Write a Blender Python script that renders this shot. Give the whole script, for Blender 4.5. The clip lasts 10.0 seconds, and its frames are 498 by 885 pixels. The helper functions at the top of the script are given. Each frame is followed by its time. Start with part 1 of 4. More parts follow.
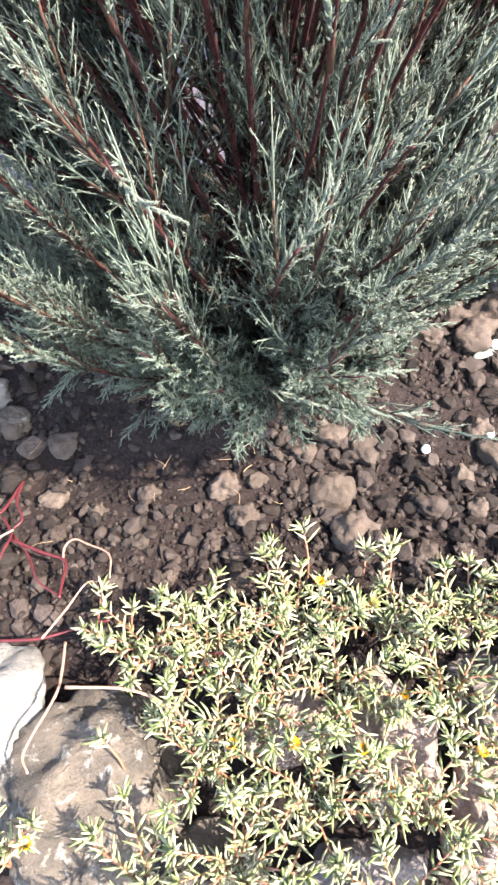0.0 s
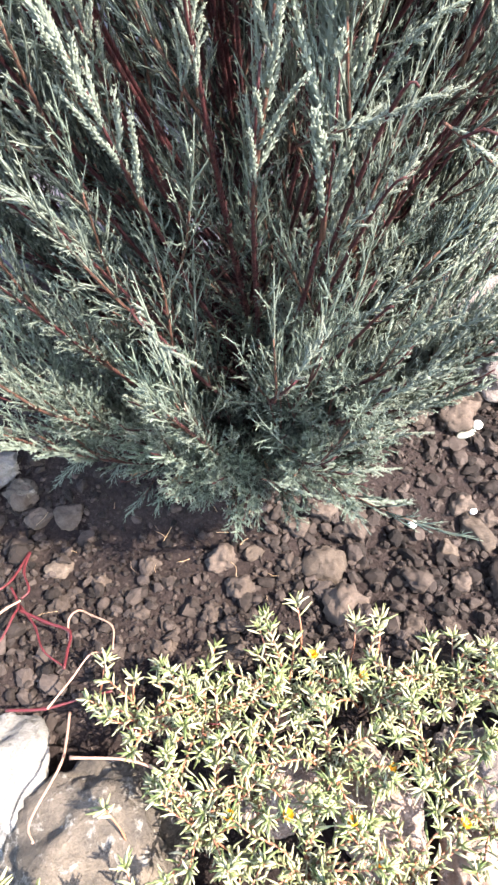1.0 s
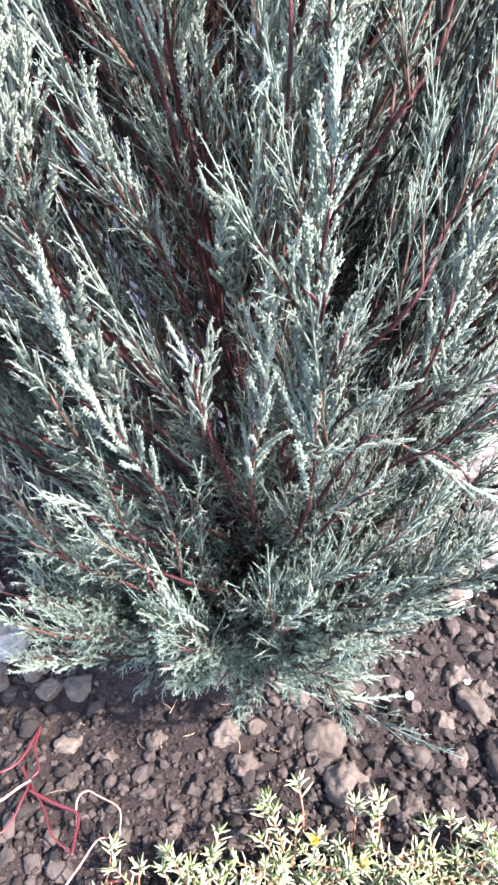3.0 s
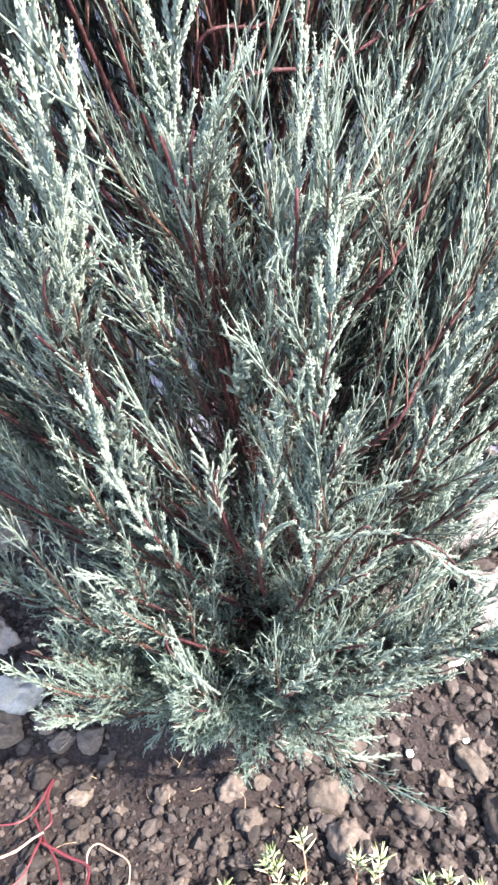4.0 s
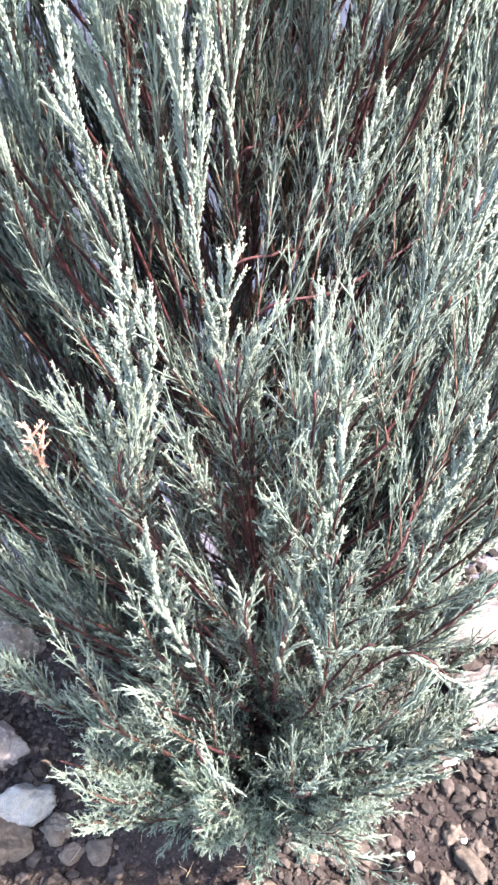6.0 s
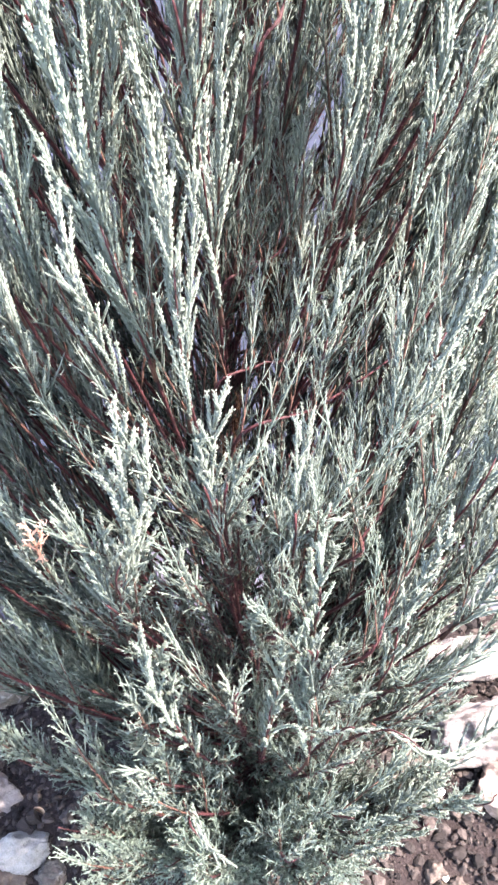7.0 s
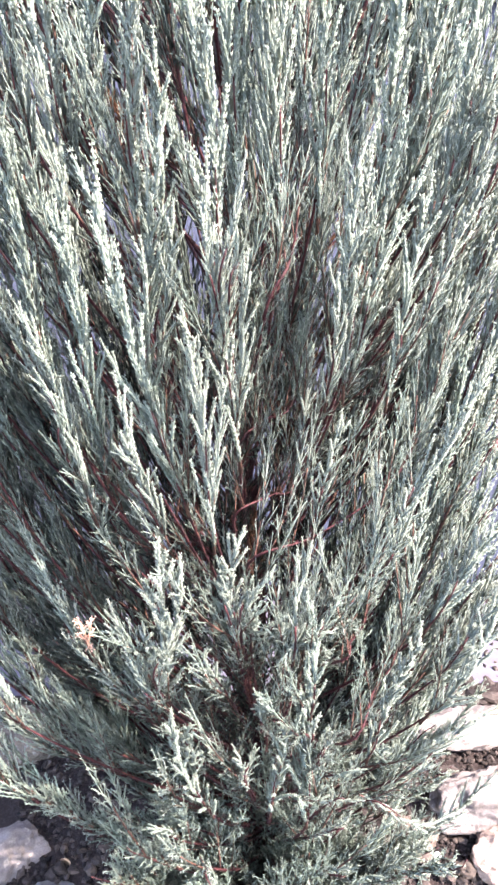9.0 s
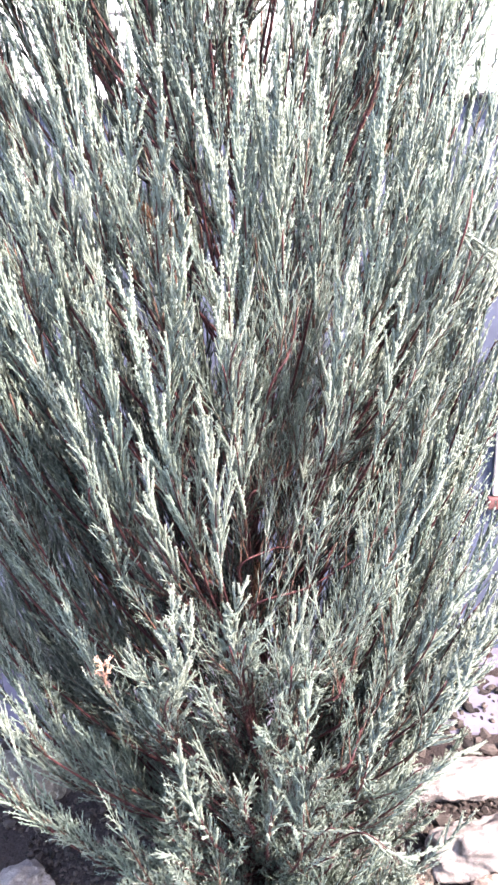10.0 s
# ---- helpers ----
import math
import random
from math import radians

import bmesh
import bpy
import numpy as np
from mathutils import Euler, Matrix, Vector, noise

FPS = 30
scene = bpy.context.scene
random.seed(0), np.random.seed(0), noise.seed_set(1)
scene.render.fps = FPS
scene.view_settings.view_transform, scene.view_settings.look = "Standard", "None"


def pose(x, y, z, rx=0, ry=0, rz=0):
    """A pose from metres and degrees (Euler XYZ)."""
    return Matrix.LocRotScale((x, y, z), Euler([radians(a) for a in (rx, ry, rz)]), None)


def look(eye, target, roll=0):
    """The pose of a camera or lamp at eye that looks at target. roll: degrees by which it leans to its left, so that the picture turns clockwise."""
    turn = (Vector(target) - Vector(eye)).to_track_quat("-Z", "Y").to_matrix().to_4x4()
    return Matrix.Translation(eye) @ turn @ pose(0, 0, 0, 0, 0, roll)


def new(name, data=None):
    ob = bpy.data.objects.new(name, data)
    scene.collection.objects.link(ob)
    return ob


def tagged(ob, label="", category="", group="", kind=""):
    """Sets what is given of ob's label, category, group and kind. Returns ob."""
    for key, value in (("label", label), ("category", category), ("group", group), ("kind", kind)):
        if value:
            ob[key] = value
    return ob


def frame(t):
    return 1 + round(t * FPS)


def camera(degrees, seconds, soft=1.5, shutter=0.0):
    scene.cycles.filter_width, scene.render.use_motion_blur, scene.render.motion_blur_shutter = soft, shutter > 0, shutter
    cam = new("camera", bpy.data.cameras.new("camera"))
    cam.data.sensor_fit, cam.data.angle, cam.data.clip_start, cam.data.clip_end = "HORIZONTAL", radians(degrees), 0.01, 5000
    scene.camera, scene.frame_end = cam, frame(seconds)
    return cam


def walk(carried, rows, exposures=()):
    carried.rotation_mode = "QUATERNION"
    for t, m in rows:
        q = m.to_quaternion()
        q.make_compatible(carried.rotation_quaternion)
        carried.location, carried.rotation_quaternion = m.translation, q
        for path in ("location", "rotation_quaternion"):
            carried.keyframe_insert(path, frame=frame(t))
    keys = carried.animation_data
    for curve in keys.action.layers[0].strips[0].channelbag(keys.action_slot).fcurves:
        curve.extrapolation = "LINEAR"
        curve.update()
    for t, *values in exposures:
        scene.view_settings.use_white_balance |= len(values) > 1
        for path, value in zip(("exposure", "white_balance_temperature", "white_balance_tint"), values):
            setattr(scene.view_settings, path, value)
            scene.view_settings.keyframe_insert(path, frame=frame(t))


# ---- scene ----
cam = camera(39.2, 10.0, 2.6)
PATH = [
    (0, (0.045, 0.028, 0.854), (-0.036, 1.408, -0.592), -3.1),
    (0.5, (0.04, 0.018, 0.894), (-0.033, 1.436, -0.515), -2.6),
    (1, (0.04, 0.012, 0.935), (-0.017, 1.488, -0.414), -1.8),
    (1.5, (0.041, 0.022, 0.972), (-0.008, 1.545, -0.323), -1.8),
    (2, (0.046, 0.038, 1.025), (-0.008, 1.628, -0.187), -2.2),
    (2.5, (0.05, 0.032, 1.057), (-0.017, 1.659, -0.104), -2.3),
    (3.8, (0.047, -0.02, 1.147), (-0.017, 1.7, 0.129), -2.2),
    (4, (0.049, -0.029, 1.161), (-0.035, 1.701, 0.162), -1.9),
    (4.5, (0.041, -0.057, 1.199), (-0.04, 1.706, 0.26), -1.9),
    (5, (0.028, -0.079, 1.229), (-0.025, 1.709, 0.334), -2.0),
    (5.2, (0.026, -0.08, 1.24), (-0.025, 1.716, 0.363), -2.2),
    (6.3, (0.01, -0.13, 1.285), (-0.004, 1.724, 0.536), -2.0),
    (6.5, (0.007, -0.128, 1.315), (0.008, 1.717, 0.542), -2.5),
    (7, (0.017, -0.135, 1.366), (0.039, 1.721, 0.621), -2.0),
    (7.5, (0.022, -0.143, 1.404), (0.041, 1.715, 0.664), -2.1),
    (8, (0.027, -0.157, 1.439), (0.024, 1.708, 0.718), -1.7),
    (8.5, (0.026, -0.201, 1.478), (0.008, 1.679, 0.796), -1.6),
    (9, (0.026, -0.269, 1.517), (-0.004, 1.632, 0.895), -1.5),
    (9.5, (0.025, -0.321, 1.543), (-0.005, 1.594, 0.967), -1.0),
    (10, (0.034, -0.38, 1.569), (-0.021, 1.558, 1.081), -0.7),
]
EXPOSURES = [(0.0, 3.4, 7400, 13), (1.2, 3.45, 7300, 14), (2.5, 3.65, 6500, 17), (4.5, 3.85, 6850, 9), (7.0, 4.0, 6950, 18), (10.0, 3.9, 7050, 20)]
walk(cam, [(t, look(eye, target, roll)) for t, eye, target, roll in PATH], EXPOSURES)

# ---- world and sun ----
SUN_AZ, SUN_EL = 57.0, 43.0   # degrees: 0 is from the viewer's side (-y), positive towards +x
az, el = radians(SUN_AZ), radians(SUN_EL)
TO_SUN = Vector((math.sin(az) * math.cos(el), -math.cos(az) * math.cos(el), math.sin(el)))
world = bpy.data.worlds.new("sky")
scene.world = world
world.use_nodes = True
wn = world.node_tree
sky = wn.nodes.new("ShaderNodeTexSky")
sky.sky_type = "NISHITA"
sky.sun_disc = False
sky.sun_elevation = el
sky.sun_rotation = math.atan2(TO_SUN.x, TO_SUN.y)
wn.links.new(sky.outputs[0], wn.nodes["Background"].inputs[0])
wn.nodes["Background"].inputs[1].default_value = 0.15
sun_data = bpy.data.lights.new("sun", "SUN")
sun_data.energy, sun_data.angle, sun_data.color = 2.8, radians(0.53), (1.0, 0.95, 0.87)
sun = new("sun", sun_data)
sun.matrix_world = look(TO_SUN * 20, (0, 0, 0))


# ---- materials ----
class Nodes:
    """A small wrapper for building node materials."""

    def __init__(self, name, rough=0.8, spec=0.3):
        self.m = bpy.data.materials.new(name)
        self.m.use_nodes = True
        self.t = self.m.node_tree
        self.b = self.t.nodes["Principled BSDF"]
        self.b.inputs["Roughness"].default_value = rough
        self.b.inputs["Specular IOR Level"].default_value = spec
        self.pos = None

    def n(self, kind, **props):
        node = self.t.nodes.new(kind)
        for key, value in props.items():
            node.inputs[key].default_value = value
        return node

    def link(self, a, b):
        self.t.links.new(a, b)

    def noise(self, scale, detail=4.0, rough=0.6, local=False):
        tex = self.n("ShaderNodeTexNoise", Scale=scale, Detail=detail, Roughness=rough)
        co = self.t.nodes.new("ShaderNodeTexCoord")
        if local:
            self.link(co.outputs["Object"], tex.inputs["Vector"])
        else:
            geo = self.t.nodes.new("ShaderNodeNewGeometry")
            self.link(geo.outputs["Position"], tex.inputs["Vector"])
        return tex.outputs["Fac"]

    def ramp(self, fac, stops):
        r = self.t.nodes.new("ShaderNodeValToRGB")
        while len(r.color_ramp.elements) < len(stops):
            r.color_ramp.elements.new(0.5)
        for e, (p, c) in zip(r.color_ramp.elements, stops):
            e.position, e.color = p, (*c, 1)
        self.link(fac, r.inputs[0])
        return r.outputs[0]

    def mix(self, fac, a, b, mode="MIX"):
        x = self.t.nodes.new("ShaderNodeMix")
        x.data_type, x.blend_type = "RGBA", mode
        for value, slot in ((fac, x.inputs[0]), (a, x.inputs[6]), (b, x.inputs[7])):
            if isinstance(value, (int, float)):
                slot.default_value = value
            elif isinstance(value, tuple):
                slot.default_value = (*value, 1)
            else:
                self.link(value, slot)
        return x.outputs[2]

    def math(self, op, a, b=0.0):
        x = self.t.nodes.new("ShaderNodeMath")
        x.operation = op
        for value, slot in ((a, x.inputs[0]), (b, x.inputs[1])):
            if isinstance(value, (int, float)):
                slot.default_value = value
            else:
                self.link(value, slot)
        return x.outputs[0]

    def attr(self, name):
        a = self.t.nodes.new("ShaderNodeAttribute")
        a.attribute_name = name
        return a.outputs["Fac"]

    def island(self):
        return self.t.nodes.new("ShaderNodeNewGeometry").outputs["Random Per Island"]

    def rand(self):
        return self.t.nodes.new("ShaderNodeObjectInfo").outputs["Random"]

    def bump(self, height, strength=0.5, distance=0.002):
        b = self.n("ShaderNodeBump", Strength=strength, Distance=distance)
        self.link(height, b.inputs["Height"])
        self.link(b.outputs[0], self.b.inputs["Normal"])

    def done(self, colour):
        if isinstance(colour, tuple):
            self.b.inputs["Base Color"].default_value = (*colour, 1)
        else:
            self.link(colour, self.b.inputs["Base Color"])
        return self.m


def soil_material():
    k = Nodes("soil", 0.95, 0.15)
    big, fine = k.noise(6, 5), k.noise(160, 6, 0.7)
    c = k.ramp(fine, [(0.25, (0.0045, 0.0031, 0.0034)), (0.5, (0.015, 0.0108, 0.0110)), (0.75, (0.044, 0.033, 0.032))])
    c = k.mix(k.math("MULTIPLY", big, 0.6), c, (0.021, 0.0148, 0.0138))
    k.bump(k.math("ADD", fine, k.math("MULTIPLY", k.noise(45, 4), 1.5)), 0.9, 0.006)
    return k.done(c)


def clod_material(name, dark, light, per="island"):
    k = Nodes(name, 0.93, 0.2)
    r = k.island() if per == "island" else k.rand()
    fine, mid = k.noise(420, 5, 0.7), k.noise(75, 5, 0.65)
    c = k.mix(r, dark, light)
    c = k.mix(0.75, c, k.ramp(mid, [(0.3, (0.45, 0.40, 0.36)), (0.7, (1.25, 1.18, 1.1))]), "MULTIPLY")
    c = k.mix(0.6, c, k.ramp(fine, [(0.3, (0.5, 0.48, 0.46)), (0.72, (1.3, 1.28, 1.25))]), "MULTIPLY")
    k.bump(k.math("ADD", k.math("MULTIPLY", fine, 0.35), mid), 0.8, 0.004)
    return k.done(c)


def rock_material(name, base, stain, fleck):
    k = Nodes(name, 0.88, 0.25)
    big, mid, fine = k.noise(14, 6, 0.6), k.noise(60, 6, 0.65), k.noise(330, 5, 0.7)
    c = k.mix(k.ramp(big, [(0.42, (0, 0, 0)), (0.62, (1, 1, 1))]), base, stain)
    c = k.mix(k.ramp(mid, [(0.56, (0, 0, 0)), (0.68, (1, 1, 1))]), c, fleck)
    c = k.mix(0.7, c, k.ramp(fine, [(0.3, (0.55, 0.54, 0.52)), (0.7, (1.2, 1.2, 1.2))]), "MULTIPLY")
    k.bump(k.math("ADD", k.math("MULTIPLY", fine, 0.35), mid), 1.0, 0.008)
    return k.done(c)


def foliage_material(name, old, mid, young):
    k = Nodes(name, 0.75, 0.2)
    age_shade, tone = k.attr("age_shade"), k.attr("tone")
    # One value carries needle age and the crown's painted inner shade.
    c = k.ramp(k.math("ADD", age_shade, k.math("MULTIPLY", k.math("SUBTRACT", k.noise(110, 3), 0.5), 0.4)),
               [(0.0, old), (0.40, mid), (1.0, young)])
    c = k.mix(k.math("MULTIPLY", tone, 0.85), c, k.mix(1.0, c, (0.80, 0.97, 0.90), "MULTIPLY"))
    c = k.mix(k.math("MULTIPLY", k.island(), 0.2), c, k.mix(1.0, c, (0.55, 0.62, 0.6), "MULTIPLY"))
    m = k.done(c)
    tr = k.n("ShaderNodeBsdfTranslucent")
    k.link(k.mix(0.5, c, (0.95, 1.0, 0.75), "MULTIPLY"), tr.inputs["Color"])
    mixer = k.n("ShaderNodeMixShader", Fac=0.32)
    k.link(k.b.outputs[0], mixer.inputs[1])
    k.link(tr.outputs[0], mixer.inputs[2])
    k.link(mixer.outputs[0], k.t.nodes["Material Output"].inputs["Surface"])
    return m


def bark_material(name, dark, light, scale=1.0):
    k = Nodes(name, 0.75, 0.3)
    co = k.t.nodes.new("ShaderNodeTexCoord")
    mp = k.t.nodes.new("ShaderNodeMapping")
    mp.inputs["Scale"].default_value = (1, 1, 0.18)
    k.link(co.outputs["Object"], mp.inputs[0])
    tex = k.n("ShaderNodeTexNoise", Scale=260 * scale, Detail=5.0)
    k.link(mp.outputs[0], tex.inputs["Vector"])
    c = k.ramp(tex.outputs["Fac"], [(0.3, dark), (0.6, light), (0.8, tuple(min(1, v * 1.35) for v in light))])
    k.bump(tex.outputs["Fac"], 0.8, 0.003)
    return k.done(c)


def leaf_material(name, a, b, c3, soft=0.35):
    k = Nodes(name, 0.45, 0.4)
    r = k.island()
    c = k.ramp(r, [(0.0, a), (0.5, b), (1.0, c3)])
    c = k.mix(0.4, c, k.ramp(k.noise(300, 3), [(0.3, (0.6, 0.65, 0.6)), (0.7, (1.2, 1.2, 1.2))]), "MULTIPLY")
    m = k.done(c)
    tr = k.n("ShaderNodeBsdfTranslucent")
    k.link(c, tr.inputs["Color"])
    mixer = k.n("ShaderNodeMixShader", Fac=soft)
    k.link(k.b.outputs[0], mixer.inputs[1])
    k.link(tr.outputs[0], mixer.inputs[2])
    k.link(mixer.outputs[0], k.t.nodes["Material Output"].inputs["Surface"])
    return m


def plain_material(name, colour, rough=0.6, spot=0.25, scale=90, bumpy=0.3):
    k = Nodes(name, rough, 0.3)
    f = k.noise(scale, 5, 0.65)
    lo, hi = tuple(v * (1 - spot) for v in colour), tuple(min(1, v * (1 + spot)) for v in colour)
    k.bump(f, bumpy, 0.002)
    return k.done(k.ramp(f, [(0.3, lo), (0.7, hi)]))


SOIL = soil_material()
CLOD = clod_material("clod", (0.032, 0.026, 0.025), (0.078, 0.064, 0.059), "object")
PEBBLE = clod_material("pebble", (0.0065, 0.0052, 0.0056), (0.052, 0.043, 0.042))
TAN_STONE = clod_material("tan_stone", (0.058, 0.048, 0.043), (0.090, 0.075, 0.067), "object")
GREY_ROCK = rock_material("grey_rock", (0.055, 0.048, 0.043), (0.12, 0.10, 0.083), (0.22, 0.21, 0.195))
WHITE_ROCK = rock_material("white_rock", (0.20, 0.192, 0.184), (0.14, 0.137, 0.134), (0.10, 0.095, 0.09))
PINK_ROCK = rock_material("pink_rock", (0.30, 0.225, 0.195), (0.22, 0.165, 0.145), (0.36, 0.31, 0.28))
PALE_ROCK = rock_material("pale_rock", (0.15, 0.128, 0.124), (0.10, 0.087, 0.088), (0.20, 0.178, 0.172))
# Near-black first colour: old needles with the crown's inner shade mixed in.
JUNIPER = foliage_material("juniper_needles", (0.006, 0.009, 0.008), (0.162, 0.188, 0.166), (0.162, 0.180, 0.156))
DEAD = foliage_material("dead_needles", (0.05, 0.022, 0.013), (0.12, 0.055, 0.03), (0.20, 0.11, 0.065))
PINK_DEAD = foliage_material("bleached_needles", (0.45, 0.24, 0.18), (0.60, 0.36, 0.28), (0.75, 0.55, 0.46))
TWIG = bark_material("twig", (0.030, 0.011, 0.010), (0.070, 0.034, 0.024), 1.6)
BARK = bark_material("juniper_bark", (0.010, 0.0025, 0.003), (0.042, 0.0085, 0.011))
MOSS_LEAF = leaf_material("moss_rose_leaf", (0.10, 0.14, 0.050), (0.29, 0.30, 0.168), (0.45, 0.43, 0.32))
MOSS_STEM = leaf_material("moss_rose_stem", (0.13, 0.022, 0.02), (0.22, 0.075, 0.048), (0.36, 0.25, 0.16), 0.15)
RED_STEM = leaf_material("purslane_stem", (0.040, 0.006, 0.009), (0.075, 0.011, 0.016), (0.11, 0.026, 0.027), 0.15)
PALE_STEM = leaf_material("pale_purslane_stem", (0.26, 0.13, 0.10), (0.30, 0.17, 0.13), (0.34, 0.22, 0.17), 0.15)
PETAL = leaf_material("petal", (0.85, 0.42, 0.02), (0.90, 0.52, 0.03), (0.85, 0.30, 0.02))
STRAW = plain_material("straw", (0.30, 0.21, 0.13), 0.7, 0.35, 300)
DEAD_LEAF = plain_material("dead_leaf", (0.22, 0.15, 0.10), 0.7, 0.4, 120)
PELLET = plain_material("white_pellet", (0.82, 0.82, 0.80), 0.6, 0.05, 200, 0.1)
POD = plain_material("pale_pod", (0.15, 0.16, 0.14), 0.6, 0.15, 200)
PLASTER = plain_material("blue_plinth_plaster", (0.028, 0.033, 0.056), 0.8, 0.3, 9, 0.4)
CONCRETE = plain_material("apron_concrete", (0.06, 0.055, 0.075), 0.85, 0.2, 14, 0.5)
BRICK = plain_material("white_brick", (0.54, 0.53, 0.54), 0.75, 0.08, 60, 0.4)
MORTAR = plain_material("mortar", (0.30, 0.28, 0.27), 0.9, 0.2, 120)
BOARD = plain_material("pale_board", (0.58, 0.47, 0.42), 0.7, 0.15, 40)
DARK_WOOD = plain_material("dark_wood", (0.085, 0.035, 0.035), 0.7, 0.3, 40)
BLUE_PLASTIC = plain_material("blue_plastic", (0.02, 0.26, 0.75), 0.35, 0.05, 40, 0.0)


# ---- mesh helpers ----
def mesh_from(name, verts, faces, materials, slots=None, smooth=False, **floats):
    """A mesh from arrays of vertices and triangles, with point attributes."""
    v, f = np.asarray(verts, dtype=np.float32), np.asarray(faces, dtype=np.int32)
    me = bpy.data.meshes.new(name)
    me.vertices.add(len(v))
    me.vertices.foreach_set("co", v.ravel())
    me.loops.add(f.size)
    me.loops.foreach_set("vertex_index", f.ravel())
    me.polygons.add(len(f))
    me.polygons.foreach_set("loop_start", np.arange(0, f.size, 3, dtype=np.int32))
    for m in materials:
        me.materials.append(m)
    if slots is not None:
        me.polygons.foreach_set("material_index", np.asarray(slots, dtype=np.int32))
    me.polygons.foreach_set("use_smooth", np.full(len(f), smooth))
    for key, values in floats.items():
        me.attributes.new(key, "FLOAT", "POINT").data.foreach_set("value", np.asarray(values, dtype=np.float32))
    me.update(calc_edges=True)
    me.validate()
    return me


def part(name, data, parent, label=""):
    """Links a mesh as one part under a thing or a part."""
    ob = new(name, data)
    ob.parent = parent
    return tagged(ob, label)


def bm_mesh(name, bm, materials, smooth=True):
    me = bpy.data.meshes.new(name)
    bm.to_mesh(me)
    bm.free()
    for m in materials if isinstance(materials, (list, tuple)) else [materials]:
        me.materials.append(m)
    me.polygons.foreach_set("use_smooth", np.full(len(me.polygons), smooth))
    return me


def thing(name, label, category, group="", at=(0, 0, 0)):
    ob = new(name)
    ob.empty_display_size = 0.05
    ob.location = at
    return tagged(ob, label, category, group)


def smooth_line(points, steps):
    """A Catmull-Rom line through the points."""
    p = np.array([2 * np.array(points[0]) - np.array(points[1]), *points, 2 * np.array(points[-1]) - np.array(points[-2])], dtype=float)
    out = []
    for i in range(1, len(p) - 2):
        for s in np.linspace(0, 1, steps, endpoint=False):
            a, b, c, d = p[i - 1:i + 3]
            out.append(0.5 * (2 * b + (c - a) * s + (2 * a - 5 * b + 4 * c - d) * s ** 2 + (3 * b - a - 3 * c + d) * s ** 3))
    out.append(p[-2])
    return np.array(out)


def frames_along(line):
    """Tangents and two side directions at each point of a line."""
    t = np.gradient(line, axis=0)
    t /= np.linalg.norm(t, axis=1, keepdims=True) + 1e-9
    ref = np.array([0.31, 0.17, 0.93]) if abs(t[0][2]) < 0.9 else np.array([0.95, 0.2, 0.1])
    u = np.cross(t, ref)
    u /= np.linalg.norm(u, axis=1, keepdims=True) + 1e-9
    return t, u, np.cross(t, u)


def tube(line, radii, sides=6, base=0, wob=0.0, rng=None):
    """Vertices and triangles of a tapered tube with closed ends."""
    line = np.asarray(line, dtype=float)
    _, u, w = frames_along(line)
    a = np.arange(sides) * 2 * np.pi / sides
    r = np.asarray(radii, dtype=float)[:, None] * np.ones(sides)
    if wob:
        r = r * (1 + wob * rng.standard_normal(r.shape))
    v = line[:, None, :] + r[..., None] * (np.cos(a)[None, :, None] * u[:, None, :] + np.sin(a)[None, :, None] * w[:, None, :])
    n = len(line)
    i, j = np.meshgrid(np.arange(n - 1), np.arange(sides), indexing="ij")
    p, q = i * sides + j, i * sides + (j + 1) % sides
    f = np.concatenate([np.stack([p, q, q + sides], -1).reshape(-1, 3), np.stack([p, q + sides, p + sides], -1).reshape(-1, 3)])
    caps = [[0, k + 1, k] for k in range(1, sides - 1)] + [[(n - 1) * sides, (n - 1) * sides + k, (n - 1) * sides + k + 1] for k in range(1, sides - 1)]
    return v.reshape(-1, 3), np.concatenate([f, np.array(caps)]) + base


def turn_to(d, roll):
    """A 3x3 turn that takes +z to d."""
    d = np.asarray(d, dtype=float)
    d = d / (np.linalg.norm(d) + 1e-9)
    ref = np.array([0.0, 1.0, 0.0]) if abs(d[1]) < 0.9 else np.array([1.0, 0.0, 0.0])
    x = np.cross(ref, d)
    x /= np.linalg.norm(x)
    y = np.cross(d, x)
    c, s = math.cos(roll), math.sin(roll)
    return np.stack([c * x + s * y, -s * x + c * y, d], axis=1)


class Pile:
    """Gathers vertices, triangles, slots and attributes for one mesh."""

    def __init__(self):
        self.v, self.f, self.s, self.age_shade, self.tone, self.count = [], [], [], [], [], 0

    def add(self, v, f, slot=0, age_shade=0.5, tone=0.0):
        self.v.append(v)
        self.f.append(f + self.count)
        self.s.append(np.full(len(f), slot) if np.isscalar(slot) else slot)
        self.age_shade.append(np.full(len(v), age_shade) if np.isscalar(age_shade) else age_shade)
        self.tone.append(np.full(len(v), tone) if np.isscalar(tone) else tone)
        self.count += len(v)

    def arrays(self):
        return [np.concatenate(x) for x in (self.v, self.f, self.s, self.age_shade, self.tone)]

    def mesh(self, name, materials, smooth=False):
        v, f, s, age_shade, tone = self.arrays()
        return mesh_from(name, v, f, materials, s, smooth, age_shade=age_shade, tone=tone)


# ---- ground ----
def stretch(lo, hi, step, far):
    """Grid lines: even between lo and hi, then ever wider to +-far."""
    inner = list(np.arange(lo, hi + 1e-6, step))
    left, right, d = [], [], step
    x = lo
    while x > -far:
        d *= 1.35
        x -= d
        left.append(x)
    x, d = hi, step
    while x < far:
        d *= 1.35
        x += d
        right.append(x)
    return np.array(left[::-1] + inner + right)


